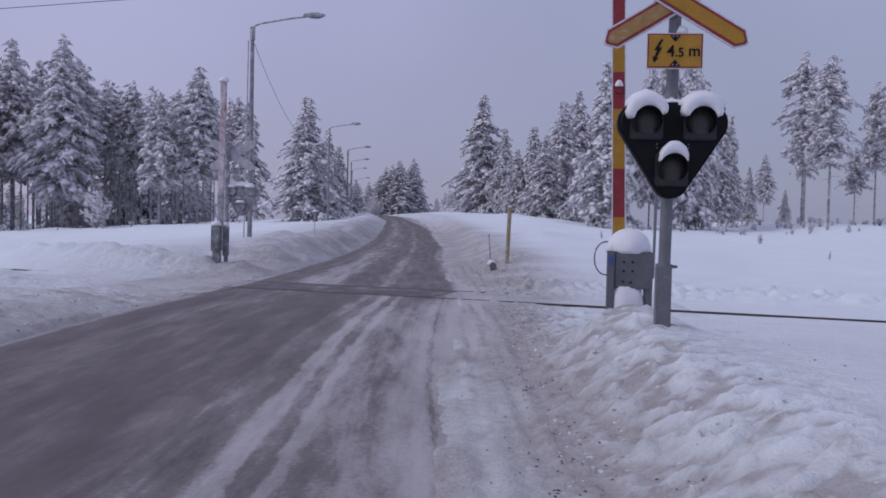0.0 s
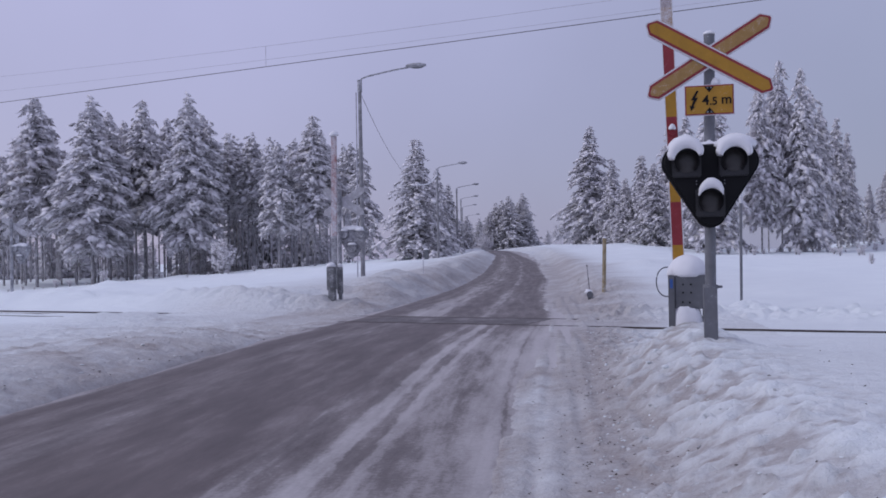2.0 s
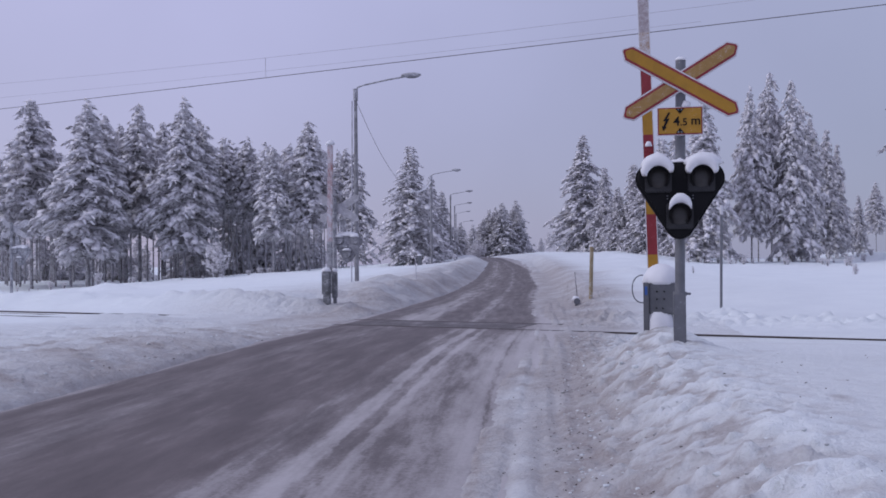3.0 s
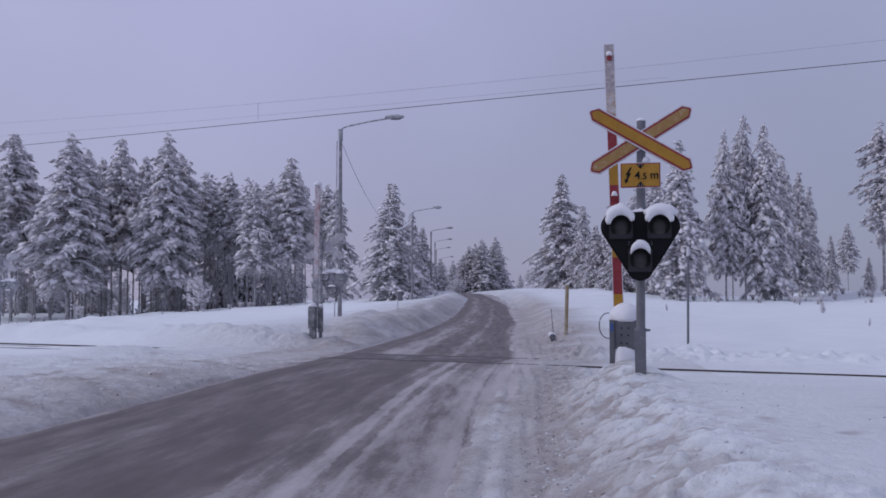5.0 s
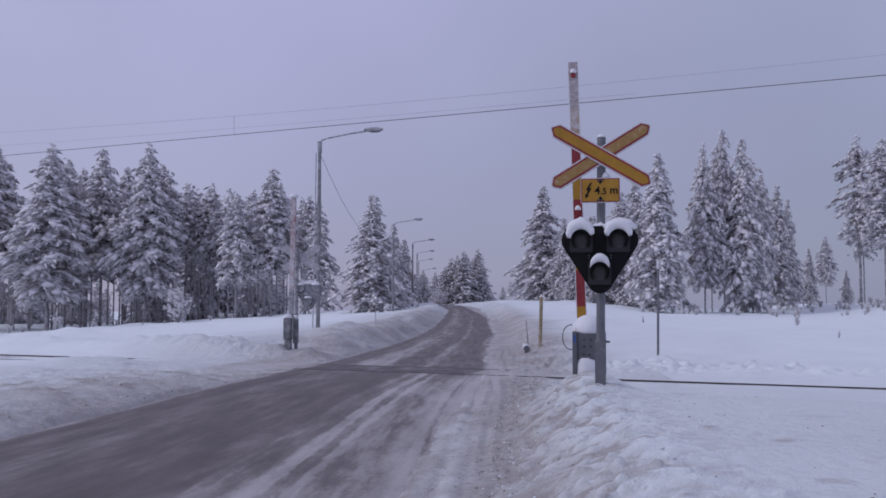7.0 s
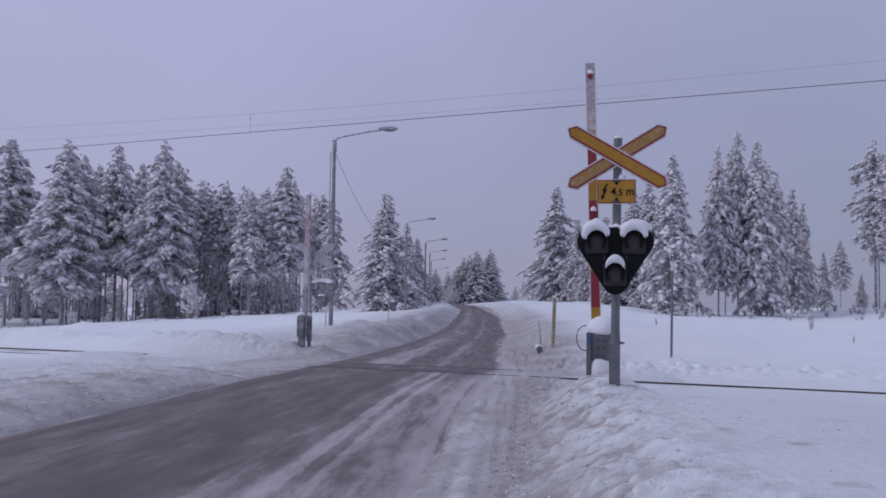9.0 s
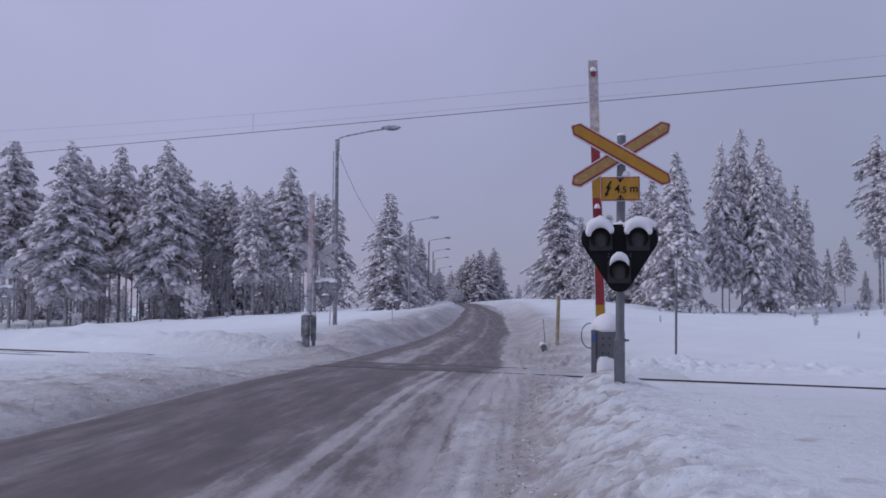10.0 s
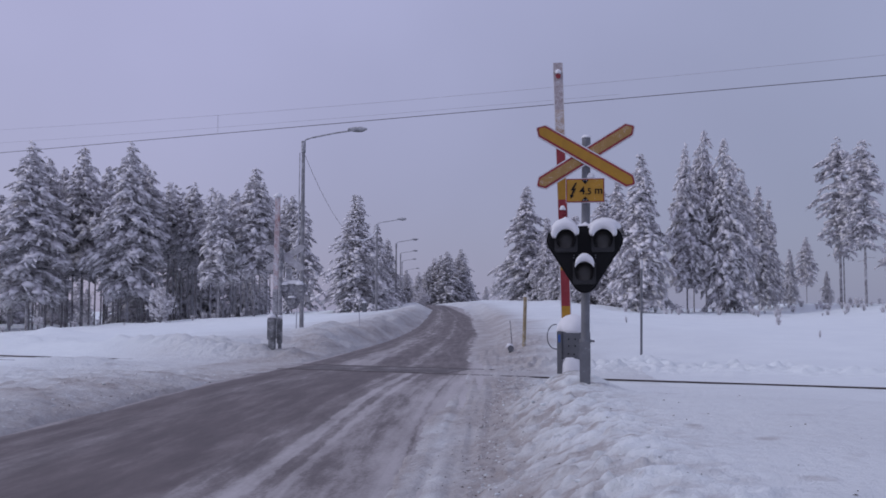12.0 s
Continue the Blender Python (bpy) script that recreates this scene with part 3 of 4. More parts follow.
# ---- crossing signal with warning cross ----
signal = thing("crossing_signal", "crossing signal post with yellow-red warning cross and unlit lamps", "railway signal")
part("pole", tube(bmesh.new(), [(1.412, 7.55, 0.3), (1.43, 7.53, 2.0), (1.45, 7.5, 3.44)], 0.052, 16), M_ZINC, signal, smooth=False)
bm = box(bmesh.new(), 1.35, 1.475, 7.47, 7.60, 0.3, 0.98, 0.006)
part("base_channel", bm, M_ZINC, signal)
part("clamp", tube(bmesh.new(), [(1.417, 7.545, 0.97), (1.418, 7.545, 1.01)], 0.072, 14), M_ZINC, signal)
part("clamp_bolt", box(bmesh.new(), 1.46, 1.53, 7.53, 7.56, 0.975, 1.0, 0.004), M_ZINC, signal)


def board(cx, cz, length, wide, angle, y, inset):
    """The outline of a board with blunt-pointed ends."""
    a, w, h = length / 2 - inset * 1.1, wide / 2 - inset, wide * 0.42
    pts = [(-a, 0.012), (-a + h * (w / (wide / 2)), w), (a - h * (w / (wide / 2)), w), (a, 0.012), (a, -0.012), (a - h * (w / (wide / 2)), -w), (-a + h * (w / (wide / 2)), -w), (-a, -0.012)]
    c, s = math.cos(angle), math.sin(angle)
    return [(cx + p * c - q * s, cz + p * s + q * c) for p, q in pts]


for k, (ang, y) in enumerate(((radians(-31.2), 7.40), (radians(31.2), 7.43))):
    arm = part("cross_arm", prism(bmesh.new(), board(1.437, 3.205, 1.37, 0.185, ang, y, 0), y - 0.012, y + 0.012, 0.003), M_WHITE, signal, "sign board with frosted white edge")
    part("red_border", prism(bmesh.new(), board(1.437, 3.205, 1.37, 0.185, ang, y, 0.015), y - 0.016, y - 0.012), M_RED, arm, "red border")
    part("yellow_face", prism(bmesh.new(), board(1.437, 3.205, 1.37, 0.185, ang, y, 0.038), y - 0.02, y - 0.016), M_YELLOWF if k else M_YELLOW, arm, "yellow face")

plate = part("height_plate", box(bmesh.new(), 1.2, 1.66, 7.385, 7.41, 2.64, 2.935, 0.004), M_WHITE, signal, "overhead line clearance plate reading 4.5 m")
part("red_border", box(bmesh.new(), 1.205, 1.655, 7.381, 7.385, 2.647, 2.928), M_RED, plate)
part("yellow_face", box(bmesh.new(), 1.216, 1.644, 7.377, 7.381, 2.658, 2.917), M_YELLOW, plate)
for z0, z1 in ((2.915, 2.86), (2.66, 2.715)):
    part("black_triangle", prism(bmesh.new(), [(1.385, z0), (1.475, z0), (1.43, z1)], 7.373, 7.377), M_BLACK, plate)
    for dx in (-0.016, 0.016):
        part("rivet", tube(bmesh.new(), [(1.43 + dx, 7.373, z0 * 0.8 + z1 * 0.2), (1.43 + dx, 7.366, z0 * 0.8 + z1 * 0.2)], 0.009, 8), M_ZINC, plate)
bolt = [(1.315, 2.882), (1.258, 2.79), (1.283, 2.79), (1.262, 2.735), (1.247, 2.742), (1.258, 2.688), (1.296, 2.727), (1.281, 2.731), (1.325, 2.815), (1.298, 2.812), (1.332, 2.878)]
part("lightning_arrow", prism(bmesh.new(), bolt, 7.373, 7.377), M_BLACK, plate, "black lightning arrow")


def lettering(text, x, y, z, size, mat, parent):
    cu = bpy.data.curves.new("lettering", "FONT")
    cu.body, cu.size, cu.extrude, cu.offset = text, size, 0.002, size * 0.012
    ob = new("lettering", cu)
    me = bpy.data.meshes.new_from_object(ob.evaluated_get(bpy.context.evaluated_depsgraph_get()))
    bpy.data.objects.remove(ob)
    me.transform(Matrix.Translation((x, y, z)) @ Matrix.Rotation(radians(90), 4, "X"))
    me.materials.clear()
    me.materials.append(mat)
    t = new("lettering", me)
    t.parent = parent
    return t


lettering("4", 1.362, 7.375, 2.74, 0.135, M_BLACK, plate)
lettering(".5", 1.43, 7.375, 2.74, 0.105, M_BLACK, plate)
lettering("m", 1.538, 7.375, 2.745, 0.13, M_BLACK, plate)


def hull_outline(circles, per=10):
    """The outline round circles given anticlockwise: (x, z, radius)."""
    out = []
    for i, (x, z, r) in enumerate(circles):
        px, pz, _ = circles[i - 1]
        nx, nz, _ = circles[(i + 1) % len(circles)]
        a0, a1 = math.atan2(z - pz, x - px) - math.pi / 2, math.atan2(nz - z, nx - x) - math.pi / 2
        while a1 < a0:
            a1 += 2 * math.pi
        out += [(x + r * math.cos(a0 + (a1 - a0) * k / per), z + r * math.sin(a0 + (a1 - a0) * k / per)) for k in range(per + 1)]
    return out


tri = hull_outline([(1.415, 1.705, 0.145), (1.70, 2.185, 0.165), (1.135, 2.185, 0.165)])
head = part("backplate", prism(bmesh.new(), tri, 7.28, 7.42, 0.03), M_BLACK, signal, "black rounded triangular backplate")
part("bracket", box(bmesh.new(), 1.36, 1.50, 7.42, 7.5, 1.95, 2.2, 0.005), M_ZINC, signal)
for x, z in ((1.2, 2.185), (1.63, 2.185), (1.412, 1.805)):
    unit = part("lamp_unit", box(bmesh.new(), x - 0.135, x + 0.135, 7.245, 7.28, z - 0.145, z + 0.125, 0.012), M_FRAME, signal, "unlit lamp unit with black hood")
    lens = bmesh.new()
    rings = []
    for r, dy in ((0.10, 0.0), (0.085, -0.008), (0.05, -0.016), (0.0, -0.02)):
        rings.append([lens.verts.new((x + r * math.cos(2 * math.pi * k / 28), 7.238 + dy, z + r * math.sin(2 * math.pi * k / 28))) for k in range(28)] if r else [lens.verts.new((x, 7.238 + dy, z))])
    for a, b in zip(rings, rings[1:]):
        for k in range(28):
            lens.faces.new((a[k], a[(k + 1) % 28], b[(k + 1) % 28], b[k]) if len(b) > 1 else (a[k], a[(k + 1) % 28], b[0]))
    bmesh.ops.recalc_face_normals(lens, faces=lens.faces)
    part("lens", lens, M_GLASS, unit, "dark unlit lens", smooth=True)
    hood = bmesh.new()
    strips = []
    for k in range(33):
        a = radians(-50 + 280 * k / 32)
        reach = 0.14 - 0.07 * (1 - math.sin(a)) / 1.77
        strips.append([hood.verts.new((x + r * math.cos(a), y, z + r * math.sin(a))) for r, y in ((0.108, 7.246), (0.108, 7.246 - reach), (0.115, 7.246 - reach), (0.118, 7.246))])
    for a, b in zip(strips, strips[1:]):
        for i in range(4):
            hood.faces.new((a[i], a[(i + 1) % 4], b[(i + 1) % 4], b[i]))
    hood.faces.new(strips[0]), hood.faces.new(strips[-1][::-1])
    bmesh.ops.recalc_face_normals(hood, faces=hood.faces)
    part("hood", hood, M_BLACK, unit)
    cap = bmesh.new()
    strips = []
    for k in range(19):
        a = radians((18 if x > 1.4 else 24) + (142 if x > 1.4 else 146) * k / 18) if z > 2 else radians(28 + 124 * k / 18)
        thick = (0.12 if z > 2 else 0.10) * math.sin(math.pi * (k + 1.2) / 20.4) ** (0.6 if z > 2 else 1.7) + 0.012 * noise.noise(Vector((x * 9, k * 0.5, z)))
        strips.append([cap.verts.new((x + (0.117 + r * thick) * math.cos(a) * (1.0 + 0.02 * r), y, z + (0.117 + r * thick) * math.sin(a))) for r, y in ((0, 7.30), (0, 7.112), (0.55, 7.095), (0.95, 7.12), (1.0, 7.20), (0.95, 7.30))])
    for a, b in zip(strips, strips[1:]):
        for i in range(6):
            cap.faces.new((a[i], a[(i + 1) % 6], b[(i + 1) % 6], b[i]))
    cap.faces.new(strips[0]), cap.faces.new(strips[-1][::-1])
    bmesh.ops.recalc_face_normals(cap, faces=cap.faces)
    part("snow_cap", cap, M_CAP, unit, "snow cap on the hood", smooth=True)
for x in (1.29, 1.545):
    for z in (2.005, 1.975):
        part("rivet", tube(bmesh.new(), [(x, 7.282, z), (x, 7.272, z)], 0.007, 8), M_ZINC, signal)
for at, size, sd in (((1.19, 7.33, 2.335), (0.155, 0.11, 0.12), 1), ((1.65, 7.33, 2.335), (0.19, 0.11, 0.115), 2), ((1.42, 7.40, 2.36), (0.13, 0.07, 0.03), 3)):
    part("snow_cap", lump(bmesh.new(), at, size, sd, 0.15, 3), M_CAP, signal, "snow lying on the backplate", smooth=True)
part("snow_patch", lump(bmesh.new(), (1.43, 7.475, 2.30), (0.052, 0.03, 0.12), 5, 0.2, 2, False), M_CAP, signal, smooth=True)
part("snow_cap", lump(bmesh.new(), (1.45, 7.5, 3.445), (0.06, 0.06, 0.035), 6, 0.2, 2), M_CAP, signal, smooth=True)
part("snow_patch", lump(bmesh.new(), (1.50, 7.47, 2.955), (0.05, 0.03, 0.06), 8, 0.25, 2), M_CAP, signal, smooth=True)

# ---- barrier with raised boom ----
barrier = thing("level_crossing_barrier", "raised red and yellow level crossing barrier on a grey cabinet frame", "barrier")
part("left_leg", box(bmesh.new(), 1.06, 1.125, 8.72, 8.88, 0.3, 1.075, 0.006), M_CAB, barrier)
part("sticker", box(bmesh.new(), 1.075, 1.105, 8.714, 8.72, 0.93, 1.03), M_BLUE, barrier, "blue sticker")
panel = part("housing", box(bmesh.new(), 1.125, 1.50, 8.74, 9.15, 0.70, 1.07, 0.01), M_CAB, barrier, "grey steel housing with bolts")
for x, z in ((1.215, 0.97), (1.30, 0.97), (1.215, 0.88), (1.30, 0.88), (1.21, 0.775), (1.285, 0.77)):
    part("bolt", tube(bmesh.new(), [(x, 8.74, z), (x, 8.726, z)], 0.010, 8), M_BLACK, panel)
part("right_leg", box(bmesh.new(), 1.43, 1.50, 8.76, 8.9, 0.3, 0.80, 0.006), M_CAB, barrier)
part("snow_cap", lump(bmesh.new(), (1.275, 8.93, 1.085), (0.222, 0.215, 0.215), 11, 0.08, 3), M_CAP, barrier, "deep rounded snow cap", smooth=True)
part("snow_patch", lump(bmesh.new(), (1.25, 8.81, 0.47), (0.19, 0.13, 0.33), 12, 0.14, 3, False), M_CAP, barrier, "snow packed between the legs", smooth=True)
loop = [(1.06 - 0.13 * math.cos(a) ** 0.8 if math.cos(a) > 0 else 1.06, 8.78, 1.0 + 0.165 * math.sin(a)) for a in np.linspace(-1.57, 1.57, 21)]
part("cable_loop", tube(bmesh.new(), loop, 0.007, 8), M_CAB, barrier, "grey cable loop")
part("pivot", tube(bmesh.new(), [(1.18, 8.9, 0.95), (1.18, 9.12, 0.95)], 0.07, 14), M_CAB, barrier)


def boom_band(z0, z1, mat, label):
    bm = bmesh.new()
    xa, xb = 1.20 - 0.0265 * (z0 - 0.6), 1.20 - 0.0265 * (z1 - 0.6)
    for x0, x1, z in ((xa - 0.066, xa + 0.066, z0), (xb - 0.066, xb + 0.066, z1)):
        for px, py in ((x0, 8.985), (x1, 8.985), (x1, 9.04), (x0, 9.04)):
            bm.verts.new((px, py, z))
    bm.verts.ensure_lookup_table()
    v = bm.verts
    for q in ((0, 1, 2, 3), (4, 5, 6, 7), (0, 1, 5, 4), (1, 2, 6, 5), (2, 3, 7, 6), (3, 0, 4, 7)):
        bm.faces.new([v[i] for i in q])
    bmesh.ops.recalc_face_normals(bm, faces=bm.faces)
    band = part("boom_band", bm, mat, barrier, label)
    rim = bmesh.new()
    tube(rim, [(xa - 0.063, 8.99, z0), (xb - 0.063, 8.99, z1)], 0.007, 6)
    tube(rim, [(xa + 0.063, 8.99, z0), (xb + 0.063, 8.99, z1)], 0.007, 6)
    part("frosted_edge", rim, M_WHITE, band)


for z0, z1, mat, lab in ((0.85, 1.41, M_YELLOW, "yellow band"), (1.41, 1.90, M_RED, "red band"), (1.90, 2.50, M_YELLOW, "yellow band"), (2.50, 2.87, M_RED, "red band"),
                         (2.87, 3.28, M_YELLOW, "yellow band"), (3.28, 3.72, M_RED, "red band"), (3.72, 4.12, M_ORANGE, "rimed yellow band"), (4.12, 4.78, M_REDF, "rimed red band")):
    boom_band(z0, z1, mat, lab)
for z in (4.62, 2.72):
    x = 1.20 - 0.0265 * (z - 0.6)
    part("boom_light", tube(bmesh.new(), [(x, 8.985, z - 0.03), (x, 8.955, z - 0.03)], 0.035, 12), M_RED, barrier, "small red boom lamp")
    part("snow_cap", lump(bmesh.new(), (x, 8.965, z + 0.01), (0.045, 0.035, 0.055), int(z * 9), 0.2, 2), M_CAP, barrier, smooth=True)

# ---- barrier and signal on the other side of the track ----
far_barrier = thing("level_crossing_barrier", "rime-coated raised barrier with grey cabinets beyond the track", "barrier")
for k, (z0, z1) in enumerate(((1.05, 1.85), (1.85, 2.65), (2.65, 3.45), (3.45, 4.22))):
    part("boom_band", box(bmesh.new(), -6.37 + 0.012 * k, -6.24 + 0.012 * k, 19.05, 19.11, z0, z1 - 0.004, 0.01), M_PINK if k % 2 else M_GREYF if k == 0 else M_PINK, far_barrier)
part("snow_cap", lump(bmesh.new(), (-6.27, 19.08, 4.24), (0.12, 0.1, 0.1), 21, 0.3, 2), M_CAP, far_barrier, smooth=True)
part("cabinet", box(bmesh.new(), -6.49, -6.27, 19.0, 19.14, 0.55, 1.12, 0.02), M_CABF, far_barrier)
part("pedestal", box(bmesh.new(), -6.455, -6.285, 19.0, 19.13, 0.1, 0.548, 0.01), M_CABF, far_barrier)
part("motor_box", box(bmesh.new(), -6.40, -6.28, 18.92, 18.998, 0.62, 0.98, 0.015), M_CABF, far_barrier)
part("side_leg", box(bmesh.new(), -6.255, -6.19, 19.2, 19.26, 0.1, 0.452, 0.005), M_CABF, far_barrier)
part("side_box", box(bmesh.new(), -6.285, -6.165, 19.16, 19.3, 0.45, 1.1, 0.02), M_CABF, far_barrier)
part("snow_cap", lump(bmesh.new(), (-6.38, 19.07, 1.13), (0.13, 0.11, 0.09), 23, 0.2, 2), M_CAP, far_barrier, smooth=True)
part("snow_cap", lump(bmesh.new(), (-6.225, 19.23, 1.11), (0.08, 0.09, 0.08), 24, 0.2, 2), M_CAP, far_barrier, smooth=True)
far_signal = thing("crossing_signal", "rime-coated level crossing signal seen from behind beyond the track", "railway signal")
part("pole", tube(bmesh.new(), [(-6.16, 19.9, 0.3), (-6.16, 19.9, 2.98)], 0.055, 12), M_GREYF, far_signal)
for ang, y in ((-31, 19.94), (31, 19.98)):
    part("cross_arm", prism(bmesh.new(), board(-6.06, 2.71, 1.22, 0.19, radians(ang), y, 0), y, y + 0.03, 0.006), M_CRUST, far_signal)
part("height_plate", box(bmesh.new(), -6.02, -5.86, 19.93, 19.95, 2.12, 2.42), M_GREYF, far_signal)
tri2 = hull_outline([(-5.85, 1.47, 0.13), (-5.62, 1.90, 0.15), (-6.09, 1.90, 0.15)])
part("backplate", prism(bmesh.new(), tri2, 19.98, 20.08, 0.02), M_GREYF, far_signal)
for x, z in ((-6.06, 1.90), (-5.64, 1.90), (-5.85, 1.55)):
    unit = part("lamp_unit", tube(bmesh.new(), [(x, 19.90, z), (x, 20.0, z)], (0.10, 0.125), 14), M_GREYF, far_signal, "rimed back of a lamp unit")
    part("snow_cap", lump(bmesh.new(), (x, 19.93, z + 0.09), (0.12, 0.08, 0.06), int(z * 50), 0.25, 2), M_CAP, unit, smooth=True)
part("bracket", box(bmesh.new(), -6.15, -5.83, 19.92, 19.97, 1.72, 1.78, 0.01), M_GREYF, far_signal)
part("snow_cap", lump(bmesh.new(), (-5.85, 20.03, 2.02), (0.30, 0.14, 0.09), 26, 0.3, 3), M_CAP, far_signal, smooth=True)

# a second barrier and signal stand by the footway further along the track
side_barrier = copy_thing(far_barrier, pose(-16.05, 7.9, -0.03))
side_signal = copy_thing(far_signal, pose(-15.6, 8.1, -0.03))
far_signal.matrix_basis = pose(-0.28, 0, 0)
tagged(side_barrier, "rime-coated raised barrier by the footway before the forest")
tagged(side_signal, "rime-coated crossing signal by the footway before the forest")

# ---- street lamps ----
def street_lamp(x, y, top, label, k=0.30, out=1.0):
    foot = at_ground(x, y)
    s = thing("street_lamp", label, "street lamp", "street lamps along the road")
    part("pole", tube(bmesh.new(), [(0, 0, -0.4), (0, 0, (top - foot) * 0.6), (0, 0, top - foot)], (0.09, 0.08, 0.065), 12), M_POLE, s)
    part("bracket", tube(bmesh.new(), [(0, 0, top - foot - 0.42), (0, 0, top - foot + 0.05)], 0.095, 12), M_GREYF, s, "frosted pole cap")
    part("arm", tube(bmesh.new(), [(0, 0, top - foot - 0.1), (0.08, 0, top - foot + 0.10), (0.3, -0.02, top - foot + 0.17), (1.2 * out, -0.08, top - foot + k), (1.75 * out, -0.1, top - foot + k + 0.07)], 0.032, 8), M_GREYF, s)
    lampbody = lump(bmesh.new(), (2.0 * out, -0.12, top - foot + k + 0.12), (0.36 * out, 0.15, 0.10), 1, 0.03, 3, False)
    part("luminaire", lampbody, M_GREYF, s, "frosted grey luminaire", smooth=True)
    part("diffuser", lump(bmesh.new(), (2.04 * out, -0.12, top - foot + k + 0.07), (0.25 * out, 0.11, 0.075), 2, 0.02, 2, False), M_ZINC, s, smooth=True)
    s.matrix_basis = pose(x, y, foot)
    return s


for i, (x, y, top) in enumerate(((-9.64, 32.4, 8.14), (-13.85, 66, 7.82), (-17.0, 90, 8.05), (-21.3, 115, 8.45), (-25.8, 140, 8.7), (-29, 162, 8.2))):
    street_lamp(x, y, top, "tall frosted street lamp with a long arm over the road" if i else "tall frosted street lamp carrying a cable at its top", 0.30 if i else 0.34, 1.0 if i else 1.146)
cable = [(-9.58 - 4.27 * s, 32.4 + 33.6 * s, 7.62 - 0.2 * s - 7.6 * s * (1 - s)) for s in np.linspace(0, 1, 25)]
strand("slack_cable", cable[:15], 0.010, M_WIRE, "dark slack cable hanging between two street lamps")
strand("slack_cable", cable[14:], 0.05, M_CAP, "snow-coated end of the slack cable between street lamps")
strand("feeder_cable", [(-9.77, 32.34, 7.7), (-9.79, 32.34, 4.4), (-9.84, 32.34, 0.4)], 0.024, M_WIREF, "frosted cable running down the street lamp")

# ---- posts, sticks and small things ----
marker = thing("marker_post", "yellow-painted wooden marker post standing in the snow", "post")
part("post", tube(bmesh.new(), [(-0.11, 22.15, 0.1), (-0.06, 22.15, 1.70)], 0.052, 10), M_WOODP, marker)
part("snow_cap", lump(bmesh.new(), (-0.06, 22.15, 1.70), (0.06, 0.06, 0.03), 31, 0.2, 2), M_CAP, marker, smooth=True)
pole = thing("steel_pole", "thin grey steel pole with a frosted tip in the snow", "pole")
part("shaft", tube(bmesh.new(), [(2.79, 17.68, 0.2), (2.82, 17.68, 2.46)], 0.028, 10), M_ZINC, pole)
part("tip", tube(bmesh.new(), [(2.818, 17.68, 2.28), (2.822, 17.68, 2.48)], 0.036, 10), M_WHITE, pole, "frosted tip")
stick = thing("snow_stick", "thin leaning wooden stick stuck in the roadside snow", "stick")
part("shaft", tube(bmesh.new(), [(-0.56, 24, 0.3), (-0.62, 24, 1.0)], 0.016, 6), M_BARK, stick)
stick2 = thing("snow_stick", "pale thin snow stick beside the ploughed bank", "stick")
part("shaft", tube(bmesh.new(), [(-6.9, 31, 0.3), (-6.92, 31, 1.5)], 0.014, 6), M_WIREF, stick2)
rock = thing("reflector_lamp", "small round snow-topped reflector lamp on the road shoulder", "reflector")
g = at_ground(-0.45, 21.6)
part("housing", tube(bmesh.new(), [(-0.45, 21.52, g + 0.10), (-0.42, 21.40, g + 0.12)], (0.06, 0.085), 14), M_CAB, rock)
part("foot", tube(bmesh.new(), [(-0.45, 21.6, g - 0.1), (-0.45, 21.55, g + 0.1)], 0.04, 8), M_CAB, rock)
part("snow_cap", lump(bmesh.new(), (-0.47, 21.53, g + 0.16), (0.10, 0.10, 0.10), 33, 0.3, 2), M_CAP, rock, smooth=True)
dark_box = thing("cable_box", "small dark cable box at a street lamp's foot", "box")
part("body", box(bmesh.new(), -14.75, -14.45, 65.0, 65.3, 0.6, 1.75, 0.03), M_CAB, dark_box)
part("snow_cap", lump(bmesh.new(), (-14.6, 65.15, 1.76), (0.18, 0.18, 0.12), 35, 0.2, 2), M_CAP, dark_box, smooth=True)

# ---- trees ----
PAD_V = np.array([(1, 0, 0), (0.1, 1, 0), (-1, 0, 0), (-0.1, -1, 0), (0, 0, 1), (0.1, 0, -0.8)])
PAD_F = np.array([(0, 1, 4), (1, 2, 4), (2, 3, 4), (3, 0, 4), (1, 0, 5), (2, 1, 5), (3, 2, 5), (0, 3, 5)])


